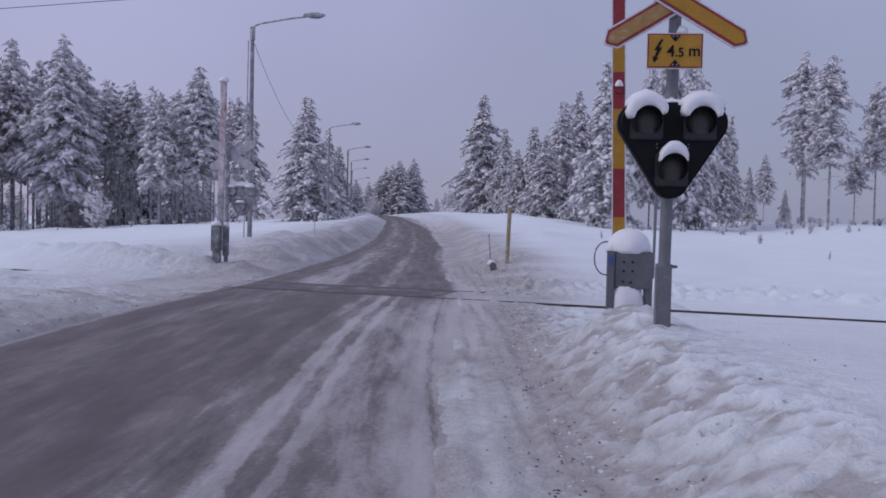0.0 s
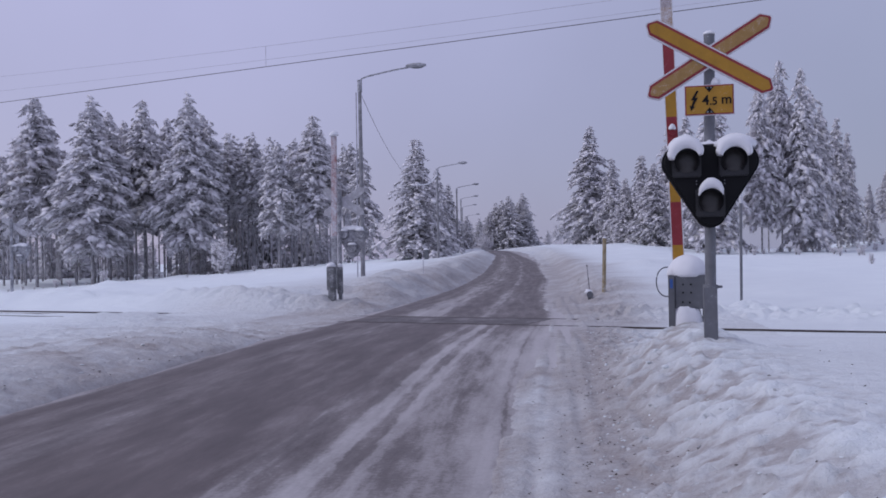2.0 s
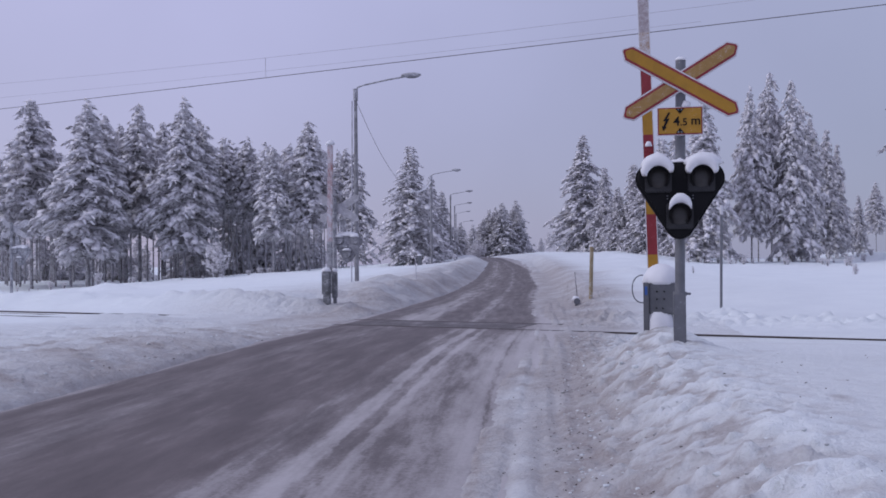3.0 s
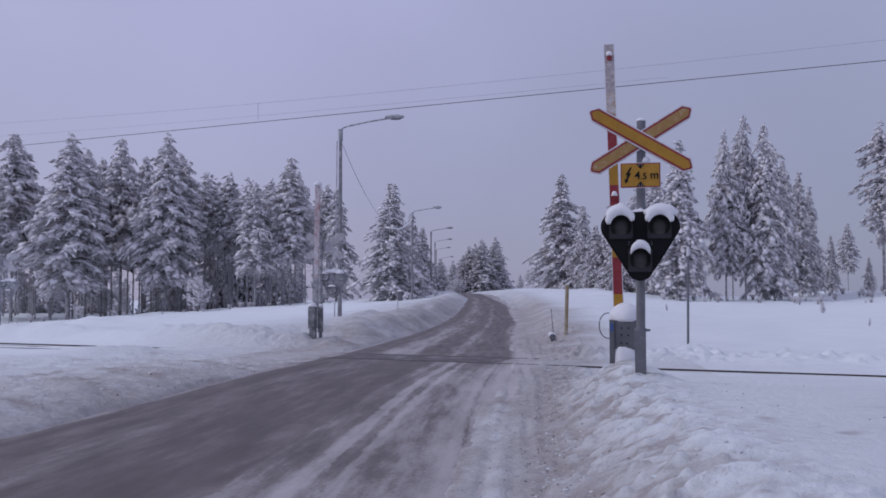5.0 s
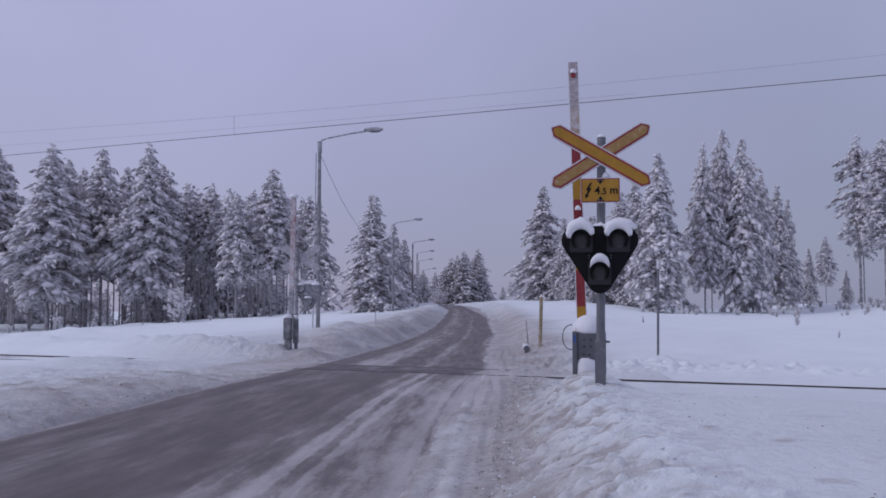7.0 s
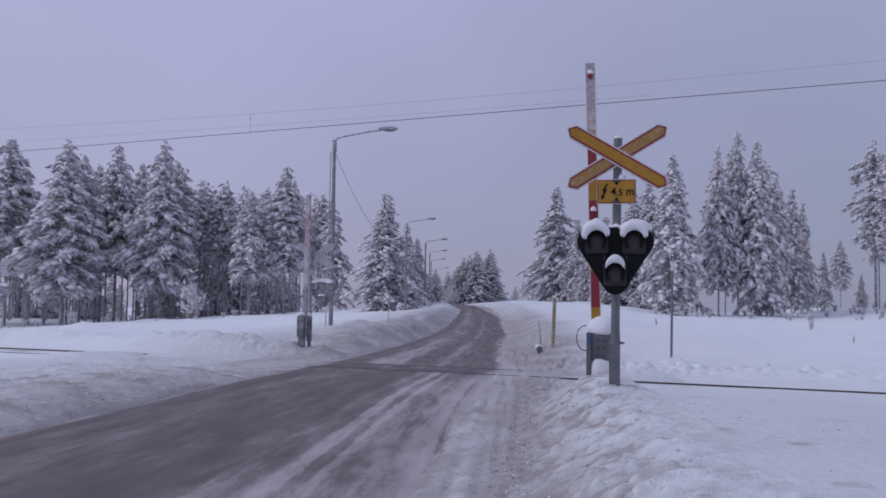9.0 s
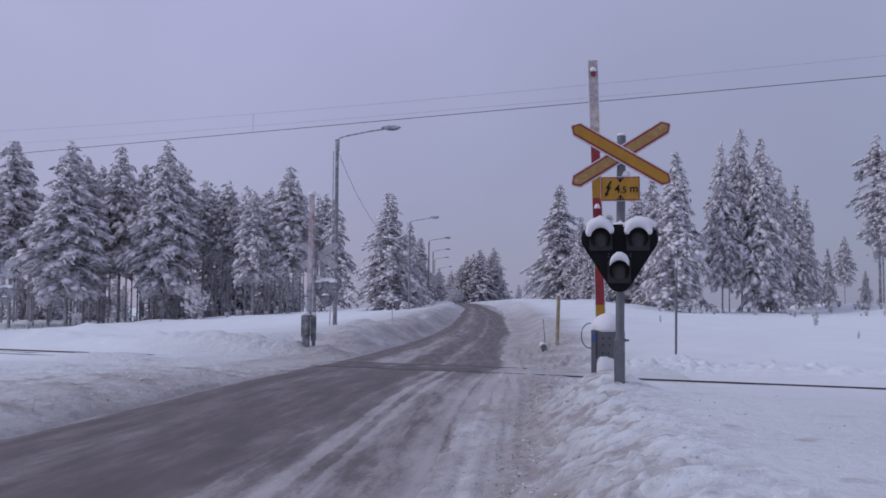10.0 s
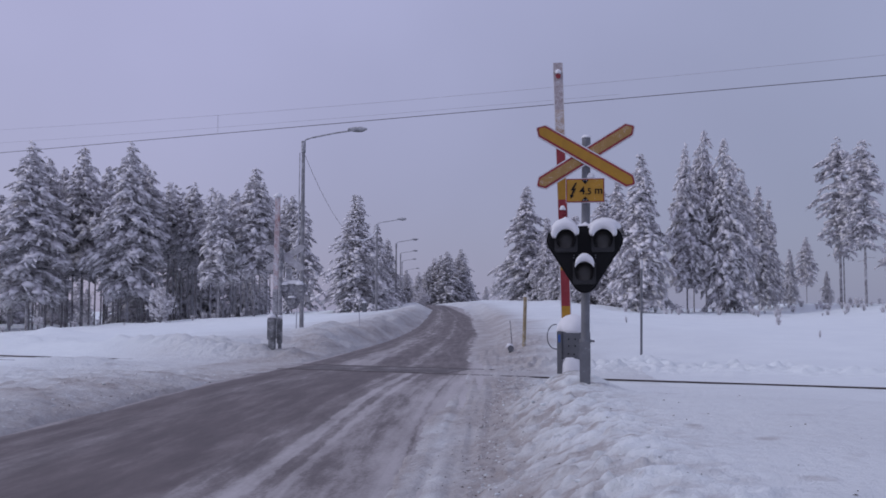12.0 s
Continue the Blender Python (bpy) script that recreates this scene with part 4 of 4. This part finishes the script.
def crown_mesh(name, rng, height, base, width, shape, gap, mat, pads_per_m=4.4, blades=5, droop=0.35, size=1.0):
    """Branches in whorls, each a row of drooping snow-laden clumps with needle sprays under them."""
    V, F, count, phase = [], [], 0, rng.random() * 6.28
    z = base * height
    while z < height * 0.985:
        f = (z - base * height) / (height * (1 - base))
        reach = width * shape(f)
        n = rng.integers(4, 8) if f < 0.85 else 4
        spin = rng.random() * 6.28
        for k in range(n):
            if rng.random() < 0.10:
                continue
            az = spin + 6.283 * k / n + rng.normal(0, 0.25)
            ragged = 1 + 0.42 * math.sin(z * 1.9 / gap * 0.35 + 2.1 * math.sin(az + phase)) * math.cos(az * 2 + z * 0.6 + phase)
            length = max(reach * ragged * rng.uniform(0.6, 1.12), 0.15)
            zz = z + rng.normal(0, gap * 0.35)
            m = max(1, int(length * pads_per_m + rng.random()))
            out = np.array([math.cos(az), math.sin(az), 0.0])
            side = np.array([-out[1], out[0], 0.0])
            for j in range(m):
                t = (j + rng.uniform(0.55, 1.1)) / m
                p = out * (length * t) + side * rng.normal(0, 0.13 * length * t + 0.03) + np.array([0, 0, zz + length * (0.22 * t - droop * 1.6 * t * t) * (1 - f * 0.35)])
                s = size * rng.uniform(0.7, 1.25) * (0.35 + 0.65 * min(1, reach / width + 0.25))
                d = out + side * rng.normal(0, 0.45) + np.array([0, 0, 0.22 - droop * 3.2 * t + rng.normal(0, 0.15)])
                d /= np.linalg.norm(d)
                w = np.cross([0, 0, 1], d)
                w /= np.linalg.norm(w)
                u = np.cross(d, w)
                ax = np.stack([d * 0.46 * s, w * 0.30 * s, u * 0.17 * s])
                pad = PAD_V * rng.uniform(0.6, 1.4, (len(PAD_V), 1)) + rng.normal(0, 0.30, PAD_V.shape)
                V.append(pad @ ax + p)
                F.append(PAD_F + count)
                count += len(PAD_V)
                for b in range(blades):
                    o = p + d * rng.normal(0, 0.14 * s) + w * rng.normal(0, 0.13 * s) - u * 0.05 * s
                    dd = d * rng.uniform(0.1, 1.0) + w * rng.normal(0, 0.7) - np.array([0, 0, rng.uniform(-0.25, 0.9)])
                    dd *= rng.uniform(0.25, 0.65) * s / np.linalg.norm(dd)
                    ww = np.cross(dd, rng.normal(0, 1, 3))
                    ww *= 0.06 * s / np.linalg.norm(ww)
                    V.append(np.stack([o - ww, o + ww, o + dd * 0.7 + ww * 0.9, o + dd, o + dd * 0.7 - ww * 0.9]))
                    F.append(np.array([[0, 1, 2], [0, 2, 4], [4, 2, 3]]) + count)
                    count += 5
        z += gap * rng.uniform(0.7, 1.3) * (1 - 0.55 * f)
    me = bpy.data.meshes.new(name)
    V, F = np.concatenate(V), np.concatenate(F)
    me.vertices.add(len(V)), me.loops.add(F.size), me.polygons.add(len(F))
    me.vertices.foreach_set("co", V.astype(np.float32).reshape(-1))
    me.loops.foreach_set("vertex_index", F.astype(np.int32).reshape(-1))
    me.polygons.foreach_set("loop_start", np.arange(0, F.size, 3, dtype=np.int32))
    me.polygons.foreach_set("use_smooth", np.ones(len(F), bool))
    me.update()
    me.validate()
    me.materials.append(mat)
    return me


def spruce_shape(f):
    return (1 - f) ** 0.85 * (0.75 + 0.25 * min(1, f * 6)) + 0.04


def pine_shape(f):
    return max(0.035, (1 - f) ** 0.8 * min(1.0, 0.5 + 2.0 * f))


def tuft_shape(f):
    return max(0.08, math.sin(math.pi * min(1, 0.22 + 0.78 * f)) ** 0.7)


def tree(kind, seed, height, base, width, shape, gap, mat, label, **more):
    rng = np.random.default_rng(seed)
    t = thing(kind, label, "tree", "snowy trees round the crossing")
    bend = rng.normal(0, 0.008, 2)
    r = 0.0085 * height
    pts = [(bend[0] * z * z / height, bend[1] * z * z / height, z) for z in (-0.6, 0, height * 0.35, height * 0.7, height * 0.97)]
    bm = tube(bmesh.new(), pts, (r * 1.2, r, r * 0.78, r * 0.42, 0.02), 7)
    for k in range(9):
        z, az = height * rng.uniform(max(0.12, base * 0.5), base + 0.12), rng.random() * 6.28
        q = rng.uniform(0.4, 1.0) * width * 0.6
        tube(bm, [(0, 0, z), (q * math.cos(az), q * math.sin(az), z + q * rng.uniform(-0.3, 0.2))], (0.035, 0.012), 4)
    part("trunk", bm, M_BARK, t)
    crown = new("crown", crown_mesh("crown", rng, height, base, width, shape, gap, mat, **more))
    crown.parent = t
    return t


SPRUCE_LABEL = "spruce with drooping branches thickly laden with snow"
PINE_LABEL = "pine with a snow-covered crown above a dark bare trunk"
PROTO = {}


def proto(key):
    if key not in PROTO:
        if key in ("spruce_a", "spruce_b", "spruce_c"):
            PROTO[key] = [tree("spruce", {"spruce_a": 3, "spruce_b": 4, "spruce_c": 5}[key], 12, 0.05 if key != "spruce_c" else 0.1, {"spruce_a": 3.3, "spruce_b": 3.0, "spruce_c": 2.5}[key], spruce_shape, 0.33, M_SPRUCE, SPRUCE_LABEL, droop=0.42, size=0.78), 12, False]
        elif key in ("pine_a", "pine_b", "pine_c"):
            i = "abc".index(key[-1])
            PROTO[key] = [tree("pine", 13 + i, 17, (0.17, 0.30, 0.43)[i], (4.9, 4.4, 3.8)[i], pine_shape, 0.5, M_PINE, PINE_LABEL, size=1.3, pads_per_m=3.0, droop=0.31), 17, False]
        elif key in ("tall_a", "tall_b"):
            i = "ab".index(key[-1])
            PROTO[key] = [tree("pine", 23 + i, 17, (0.42, 0.36)[i], (2.1, 2.4)[i], tuft_shape, 0.62, M_PINE, "tall slender pine with a sparse frosted crown", size=0.95, pads_per_m=3.4, droop=0.34), 17, False]
        elif key in ("back_a", "back_b", "back_c"):
            i = "abc".index(key[-1])
            PROTO[key] = [tree("pine", 33 + i, 16, (0.54, 0.58, 0.50)[i], (3.2, 3.0, 3.4)[i], pine_shape, 0.7, M_PINE, PINE_LABEL, size=1.25, pads_per_m=2.0, blades=2, droop=0.25), 16, False]
        elif key == "dark":
            PROTO[key] = [tree("spruce", 71, 12, 0.03, 3.2, spruce_shape, 0.42, M_DIM, "dark distant spruce with little snow at the road's bend", size=0.9, pads_per_m=3.2, blades=3, droop=0.3), 12, False]
        elif key == "young":
            PROTO[key] = [tree("spruce", 61, 8, 0.03, 2.2, spruce_shape, 0.5, M_PINE, "young spruce in the shade of the forest", size=1.1, pads_per_m=2.0, blades=3, droop=0.35), 8, False]
    return PROTO[key]


def plant(key, x, y, height, turn, wide=1.0, label=""):
    p = proto(key)
    s = height / p[1]
    m = Matrix.Translation((x, y, at_ground(x, y) - 0.1)) @ Matrix.Rotation(turn, 4, "Z")
    if not p[2]:
        p[0].matrix_basis = m @ Matrix.Diagonal((s * wide, s * wide, s, 1))
        p[2] = True
        t = p[0]
    else:
        a = p[0].scale
        t = copy_thing(p[0], m @ Matrix.Diagonal((s * wide / a[0], s * wide / a[1], s / a[2], 1)))
    if label:
        tagged(t, label)
    return t


rows = [
    # left forest edge: kind, x, y, top
    ("pine_c", -71.3, 88, 14.6, 1.0), ("pine_b", -71.9, 93, 14.1, 1.0), ("pine_b", -63.9, 88, 19.8, 1.05), ("pine_a", -54.5, 84, 18.3, 1.1), ("pine_c", -57.4, 92, 18.5, 0.9),
    ("pine_c", -57.8, 96, 17.9, 0.9), ("pine_b", -53.1, 92, 19.5, 0.95), ("pine_c", -53.4, 98, 18.3, 0.9), ("pine_a", -45.6, 88, 18.8, 0.95), ("pine_c", -45.9, 92, 17.6, 0.9)]
rows += [
    ("back_a", -44.4, 95, 15.6, 0.9), ("pine_c", -41.7, 96, 15.3, 0.95), ("back_b", -46.8, 104, 15.7, 1), ("pine_b", -33.9, 84, 12.9, 0.95), ("pine_b", -30.9, 86, 15.8, 1.0),
    ("pine_c", -33.0, 96, 14.3, 0.8), ("back_c", -31.6, 98, 14.2, 0.8), ("spruce_c", -25.4, 84, 12.2, 1.0), ("pine_c", -28.2, 90, 13.4, 0.8), ("back_b", -38.0, 92, 14.5, 1)]
rows += [
    # beside the road
    ("spruce_a", -17.4, 74, 11.3, 1.25), ("spruce_b", -18.6, 88, 9.9, 1.0), ("spruce_c", -19.1, 96, 9.1, 1.1), ("spruce_b", -17.8, 82, 8.2, 1.1),
    ("dark", -17.45, 120, 8.26, 1.4), ("dark", -15.55, 118, 9.02, 1.3), ("dark", -14.15, 122, 9.6, 1.3), ("dark", -16.35, 126, 9.12, 1.3), ("dark", -18.85, 124, 7.3, 1.3), ("dark", -14.85, 127, 8.64, 1.4), ("dark", -16.55, 119, 8.54, 1.2), ("dark", -13.55, 120, 7.87, 1.2), ("dark", -18.15, 118, 6.53, 1.3)]
rows += [
    # right of the road
    ("spruce_b", -4.2, 105, 15.8, 1.25), ("spruce_a", -1.6, 100, 11.6, 0.95), ("spruce_b", -0.2, 95, 8.9, 1.15), ("spruce_a", 1.5, 95, 11.3, 1.1), ("spruce_b", 2.5, 85, 9.4, 1.3),
    ("spruce_a", 4.2, 90, 13.3, 1.05), ("spruce_c", 6.0, 95, 15.1, 1.1), ("spruce_c", 7.0, 75, 14.6, 1.05), ("spruce_b", 7.7, 95, 12.4, 1), ("spruce_a", 5.4, 82, 7.5, 1.1)]
rows += [
    ("pine_a", 11.0, 78, 15.5, 0.64), ("pine_b", 12.9, 80, 17.4, 0.60), ("spruce_c", 14.3, 78, 16.3, 0.80), ("pine_c", 12.2, 83, 14.5, 0.6), ("spruce_c", 15.3, 80, 9.5, 0.9), ("tall_b", 15.9, 84, 15.1, 0.95), ("pine_b", 17.6, 88, 14.5, 0.55),
    ("spruce_c", 19.8, 92, 13.9, 0.8), ("spruce_c", 21.6, 96, 12.9, 0.7), ("spruce_c", 24.5, 100, 7.9, 0.9), ("pine_b", 27.4, 105, 9.6, 0.8), ("spruce_c", 28.3, 100, 5.5, 1.0),
    ("tall_a", 25.9, 86, 17.6, 1.0), ("tall_b", 26.3, 80, 16.2, 1.0), ("tall_a", 27.3, 90, 13.6, 0.8), ("tall_a", 32.3, 86, 14.9, 0.9), ("tall_b", 33.0, 82, 17.0, 1.05), ("pine_c", 33.0, 93, 9.5, 1.0), ("pine_b", 37.1, 90, 13.1, 0.9)]
pick = random.Random(5)
for key, x, y, top, wide in rows:
    plant(key, x, y, top - at_ground(x, y) + 0.1, pick.uniform(0, 6.28), wide)
for k in range(118):
    y = pick.uniform(91, 132)
    x = -0.80 * y * pick.uniform(0.43, 1.0) + 3
    plant(pick.choice(("back_a", "back_b", "back_c")), x, y, pick.uniform(13, 18.5) * (0.8 if x > -42 else 1), pick.uniform(0, 6.28), pick.uniform(0.8, 1.1))
for k in range(40):
    y = pick.uniform(118, 146)
    x = -0.80 * y * pick.uniform(0.45, 1.0) + 3
    plant("young", x, y, pick.uniform(6, 11), pick.uniform(0, 6.28), pick.uniform(0.9, 1.3))
for k in range(24):
    x, y = pick.uniform(-34, -20), pick.uniform(150, 185)
    plant(pick.choice(("dark", "back_c", "dark")), x, y, pick.uniform(6.5, 9.0), pick.uniform(0, 6.28), 1.3, "distant snow-dusted conifer beyond the road's bend")
for k in range(12):
    x, y = pick.uniform(-19, -2), pick.uniform(170, 200)
    plant(pick.choice(("spruce_c", "back_a")), x, y, pick.uniform(5.5, 8), pick.uniform(0, 6.28), 1.2, "distant snow-dusted conifer beyond the road's bend")


def shrub(seed, height, width, label, size, shape=lambda f: 0.35 + 0.65 * math.sin(math.pi * min(1, 0.25 + 0.8 * f))):
    rng = np.random.default_rng(seed)
    s = thing("shrub", label, "shrub", "frosted shrubs along the forest edge")
    bm = bmesh.new()
    for k in range(14):
        az, q = rng.random() * 6.28, rng.uniform(0.1, 0.9) * width
        h = height * rng.uniform(0.5, 1.0) * (1 - 0.35 * q / width)
        tube(bm, [(0, 0, -0.1), (q * 0.4 * math.cos(az), q * 0.4 * math.sin(az), h * 0.5), (q * math.cos(az), q * math.sin(az), h)], (0.03, 0.02, 0.006), 4)
    part("stem", bm, M_BARK, s)
    me = crown_mesh("foliage", rng, height, 0.06, width, shape, height * 0.075, M_RIME, pads_per_m=1.8, blades=9, droop=-0.3, size=size)
    c = new("foliage", me)
    c.parent = s
    return s


SHRUBS = [shrub(51, 3.4, 1.25, "frost-white bushy shrub before the forest", 0.5), shrub(52, 1.2, 0.5, "low frosted shrub in the snow", 0.24, lambda f: 0.3 + 0.7 * f), shrub(53, 0.8, 0.30, "small snow-laden sapling in the snowfield", 0.16, spruce_shape)]
SHRUBS[0].matrix_basis = pose(-38.1, 80, at_ground(-38.1, 80) - 0.05)
SHRUBS[1].matrix_basis = pose(-49.5, 78, at_ground(-49.5, 78) - 0.05)
SHRUBS[2].matrix_basis = pose(10.5, 40, at_ground(10.5, 40) - 0.05) @ Matrix.Diagonal((0.5, 0.5, 0.6, 1))
copy_thing(SHRUBS[0], pose(-13.9, 88, at_ground(-13.9, 88) - 0.05, 0, 0, 70) @ Matrix.Diagonal((0.62, 0.62, 0.55, 1)))
for count, low, high, x0, x1 in ((26, 77, 84, -66, -24), (60, 66, 84, 5, 42), (60, 78, 96, 20, 48)):
    for k in range(count):
        y, plant_x = pick.uniform(low, high), pick.uniform(x0, x1)
        which = 2 if pick.random() < 0.3 else 1
        s = pick.uniform(0.2, 0.55) * (2.0 if which == 2 else 1.0) * (1.3 if pick.random() < 0.2 else 1.0)
        copy_thing(SHRUBS[which], pose(plant_x, y, at_ground(plant_x, y) - 0.05, 0, 0, pick.uniform(0, 360)) @ Matrix.Diagonal((s * pick.uniform(0.8, 1.5), s * pick.uniform(0.8, 1.5), s, 1)))
for x, y, s in ((14.3, 29, 0.7), (8.5, 25, 0.3), (3.6, 38, 0.4)):
    copy_thing(SHRUBS[2], pose(x, y, at_ground(x, y) - 0.03, 0, 6, 40 * x) @ Matrix.Diagonal((s, s, s * 1.7, 1)))

# ---- bark litter and snow clods ----
rng = np.random.default_rng(77)
V, F = [], []
for k in range(380):
    y = 1.2 + 11.8 * rng.random() ** 1.6
    x = float(road_right(y)) + (rng.normal(0.72, 0.2) if rng.random() < 0.75 else rng.uniform(0, 3.5))
    a, l, w = rng.random() * 6.28, rng.uniform(0.004, 0.014), rng.uniform(0.002, 0.006)
    c, s = math.cos(a), math.sin(a)
    z = max(at_ground(x, y), float(road_z(y))) + 0.002
    b = len(V)
    V += [(x + l * c - w * s, y + l * s + w * c, z), (x - l * c - w * s, y - l * s + w * c, z), (x - l * c + w * s, y - l * s - w * c, z), (x + l * c + w * s, y + l * s - w * c, z), (x, y, z + rng.uniform(0.003, 0.008))]
    F += [(b, b + 1, b + 4), (b + 1, b + 2, b + 4), (b + 2, b + 3, b + 4), (b + 3, b, b + 4)]
for k in range(45):
    y = 3 + 9.5 * rng.random()
    x = float(road_left(y)) - 0.1 - abs(rng.normal(0, 0.9))
    a, l, w = rng.random() * 6.28, rng.uniform(0.008, 0.022), rng.uniform(0.002, 0.005)
    c, s = math.cos(a), math.sin(a)
    z = at_ground(x, y) + 0.004
    b = len(V)
    V += [(x + l * c - w * s, y + l * s + w * c, z), (x - l * c - w * s, y - l * s + w * c, z), (x - l * c + w * s, y - l * s - w * c, z), (x + l * c + w * s, y + l * s - w * c, z), (x, y, z + rng.uniform(0.006, 0.016))]
    F += [(b, b + 1, b + 4), (b + 1, b + 2, b + 4), (b + 2, b + 3, b + 4), (b + 3, b, b + 4)]
me = bpy.data.meshes.new("bark_litter")
me.from_pydata(V, [], F)
me.materials.append(M_CHIP)
tagged(new("bark_litter", me), "small dark bark chips scattered on the dirty snow", "litter", kind="stuff")
ball = bmesh.new()
bmesh.ops.create_icosphere(ball, subdivisions=1, radius=1)
BALL_V = np.array([v.co[:] for v in ball.verts])
BALL_F = np.array([[v.index for v in f.verts] for f in ball.faces])
ball.free()
CV, CF, soiled = [], [], []
for k in range(750):
    y = 0.6 + 12.4 * rng.random() ** 1.35
    if rng.random() < 0.8:
        x = float(road_right(y)) + 0.62 + abs(rng.normal(0, 0.48))
        r = rng.uniform(0.005, 0.014) * (1.8 if rng.random() < 0.08 else 1)
    else:
        x = float(road_left(y)) - 0.15 - abs(rng.normal(0, 0.8))
        r = rng.uniform(0.008, 0.022)
    if 1.0 < x < 1.55 and y > 7.2:
        continue
    size = r * rng.uniform((0.8, 0.8, 0.55), (1.9, 1.3, 0.9))
    spin = rng.random() * 6.28
    rough = BALL_V * rng.uniform(0.6, 1.3, (len(BALL_V), 1)) * size
    turned = np.stack([rough[:, 0] * math.cos(spin) - rough[:, 1] * math.sin(spin), rough[:, 0] * math.sin(spin) + rough[:, 1] * math.cos(spin), rough[:, 2]], -1)
    CF.append(BALL_F + len(BALL_V) * len(CV))
    CV.append(turned + (x, y, max(at_ground(x, y), float(road_z(y))) - r * 0.1))
    soiled += [float(rng.choice((0.1, 0.3, 0.5, 0.7)))] * len(BALL_V)
me = bpy.data.meshes.new("snow_clods")
me.from_pydata(np.concatenate(CV).tolist(), [], np.concatenate(CF).tolist())
me.materials.append(M_SNOW)
me.attributes.new("dirt_shade", "FLOAT", "POINT").data.foreach_set("value", np.array(soiled, np.float32))
tagged(new("snow_clods", me), "loose snow clods along the ploughed bank", "snow", kind="stuff")
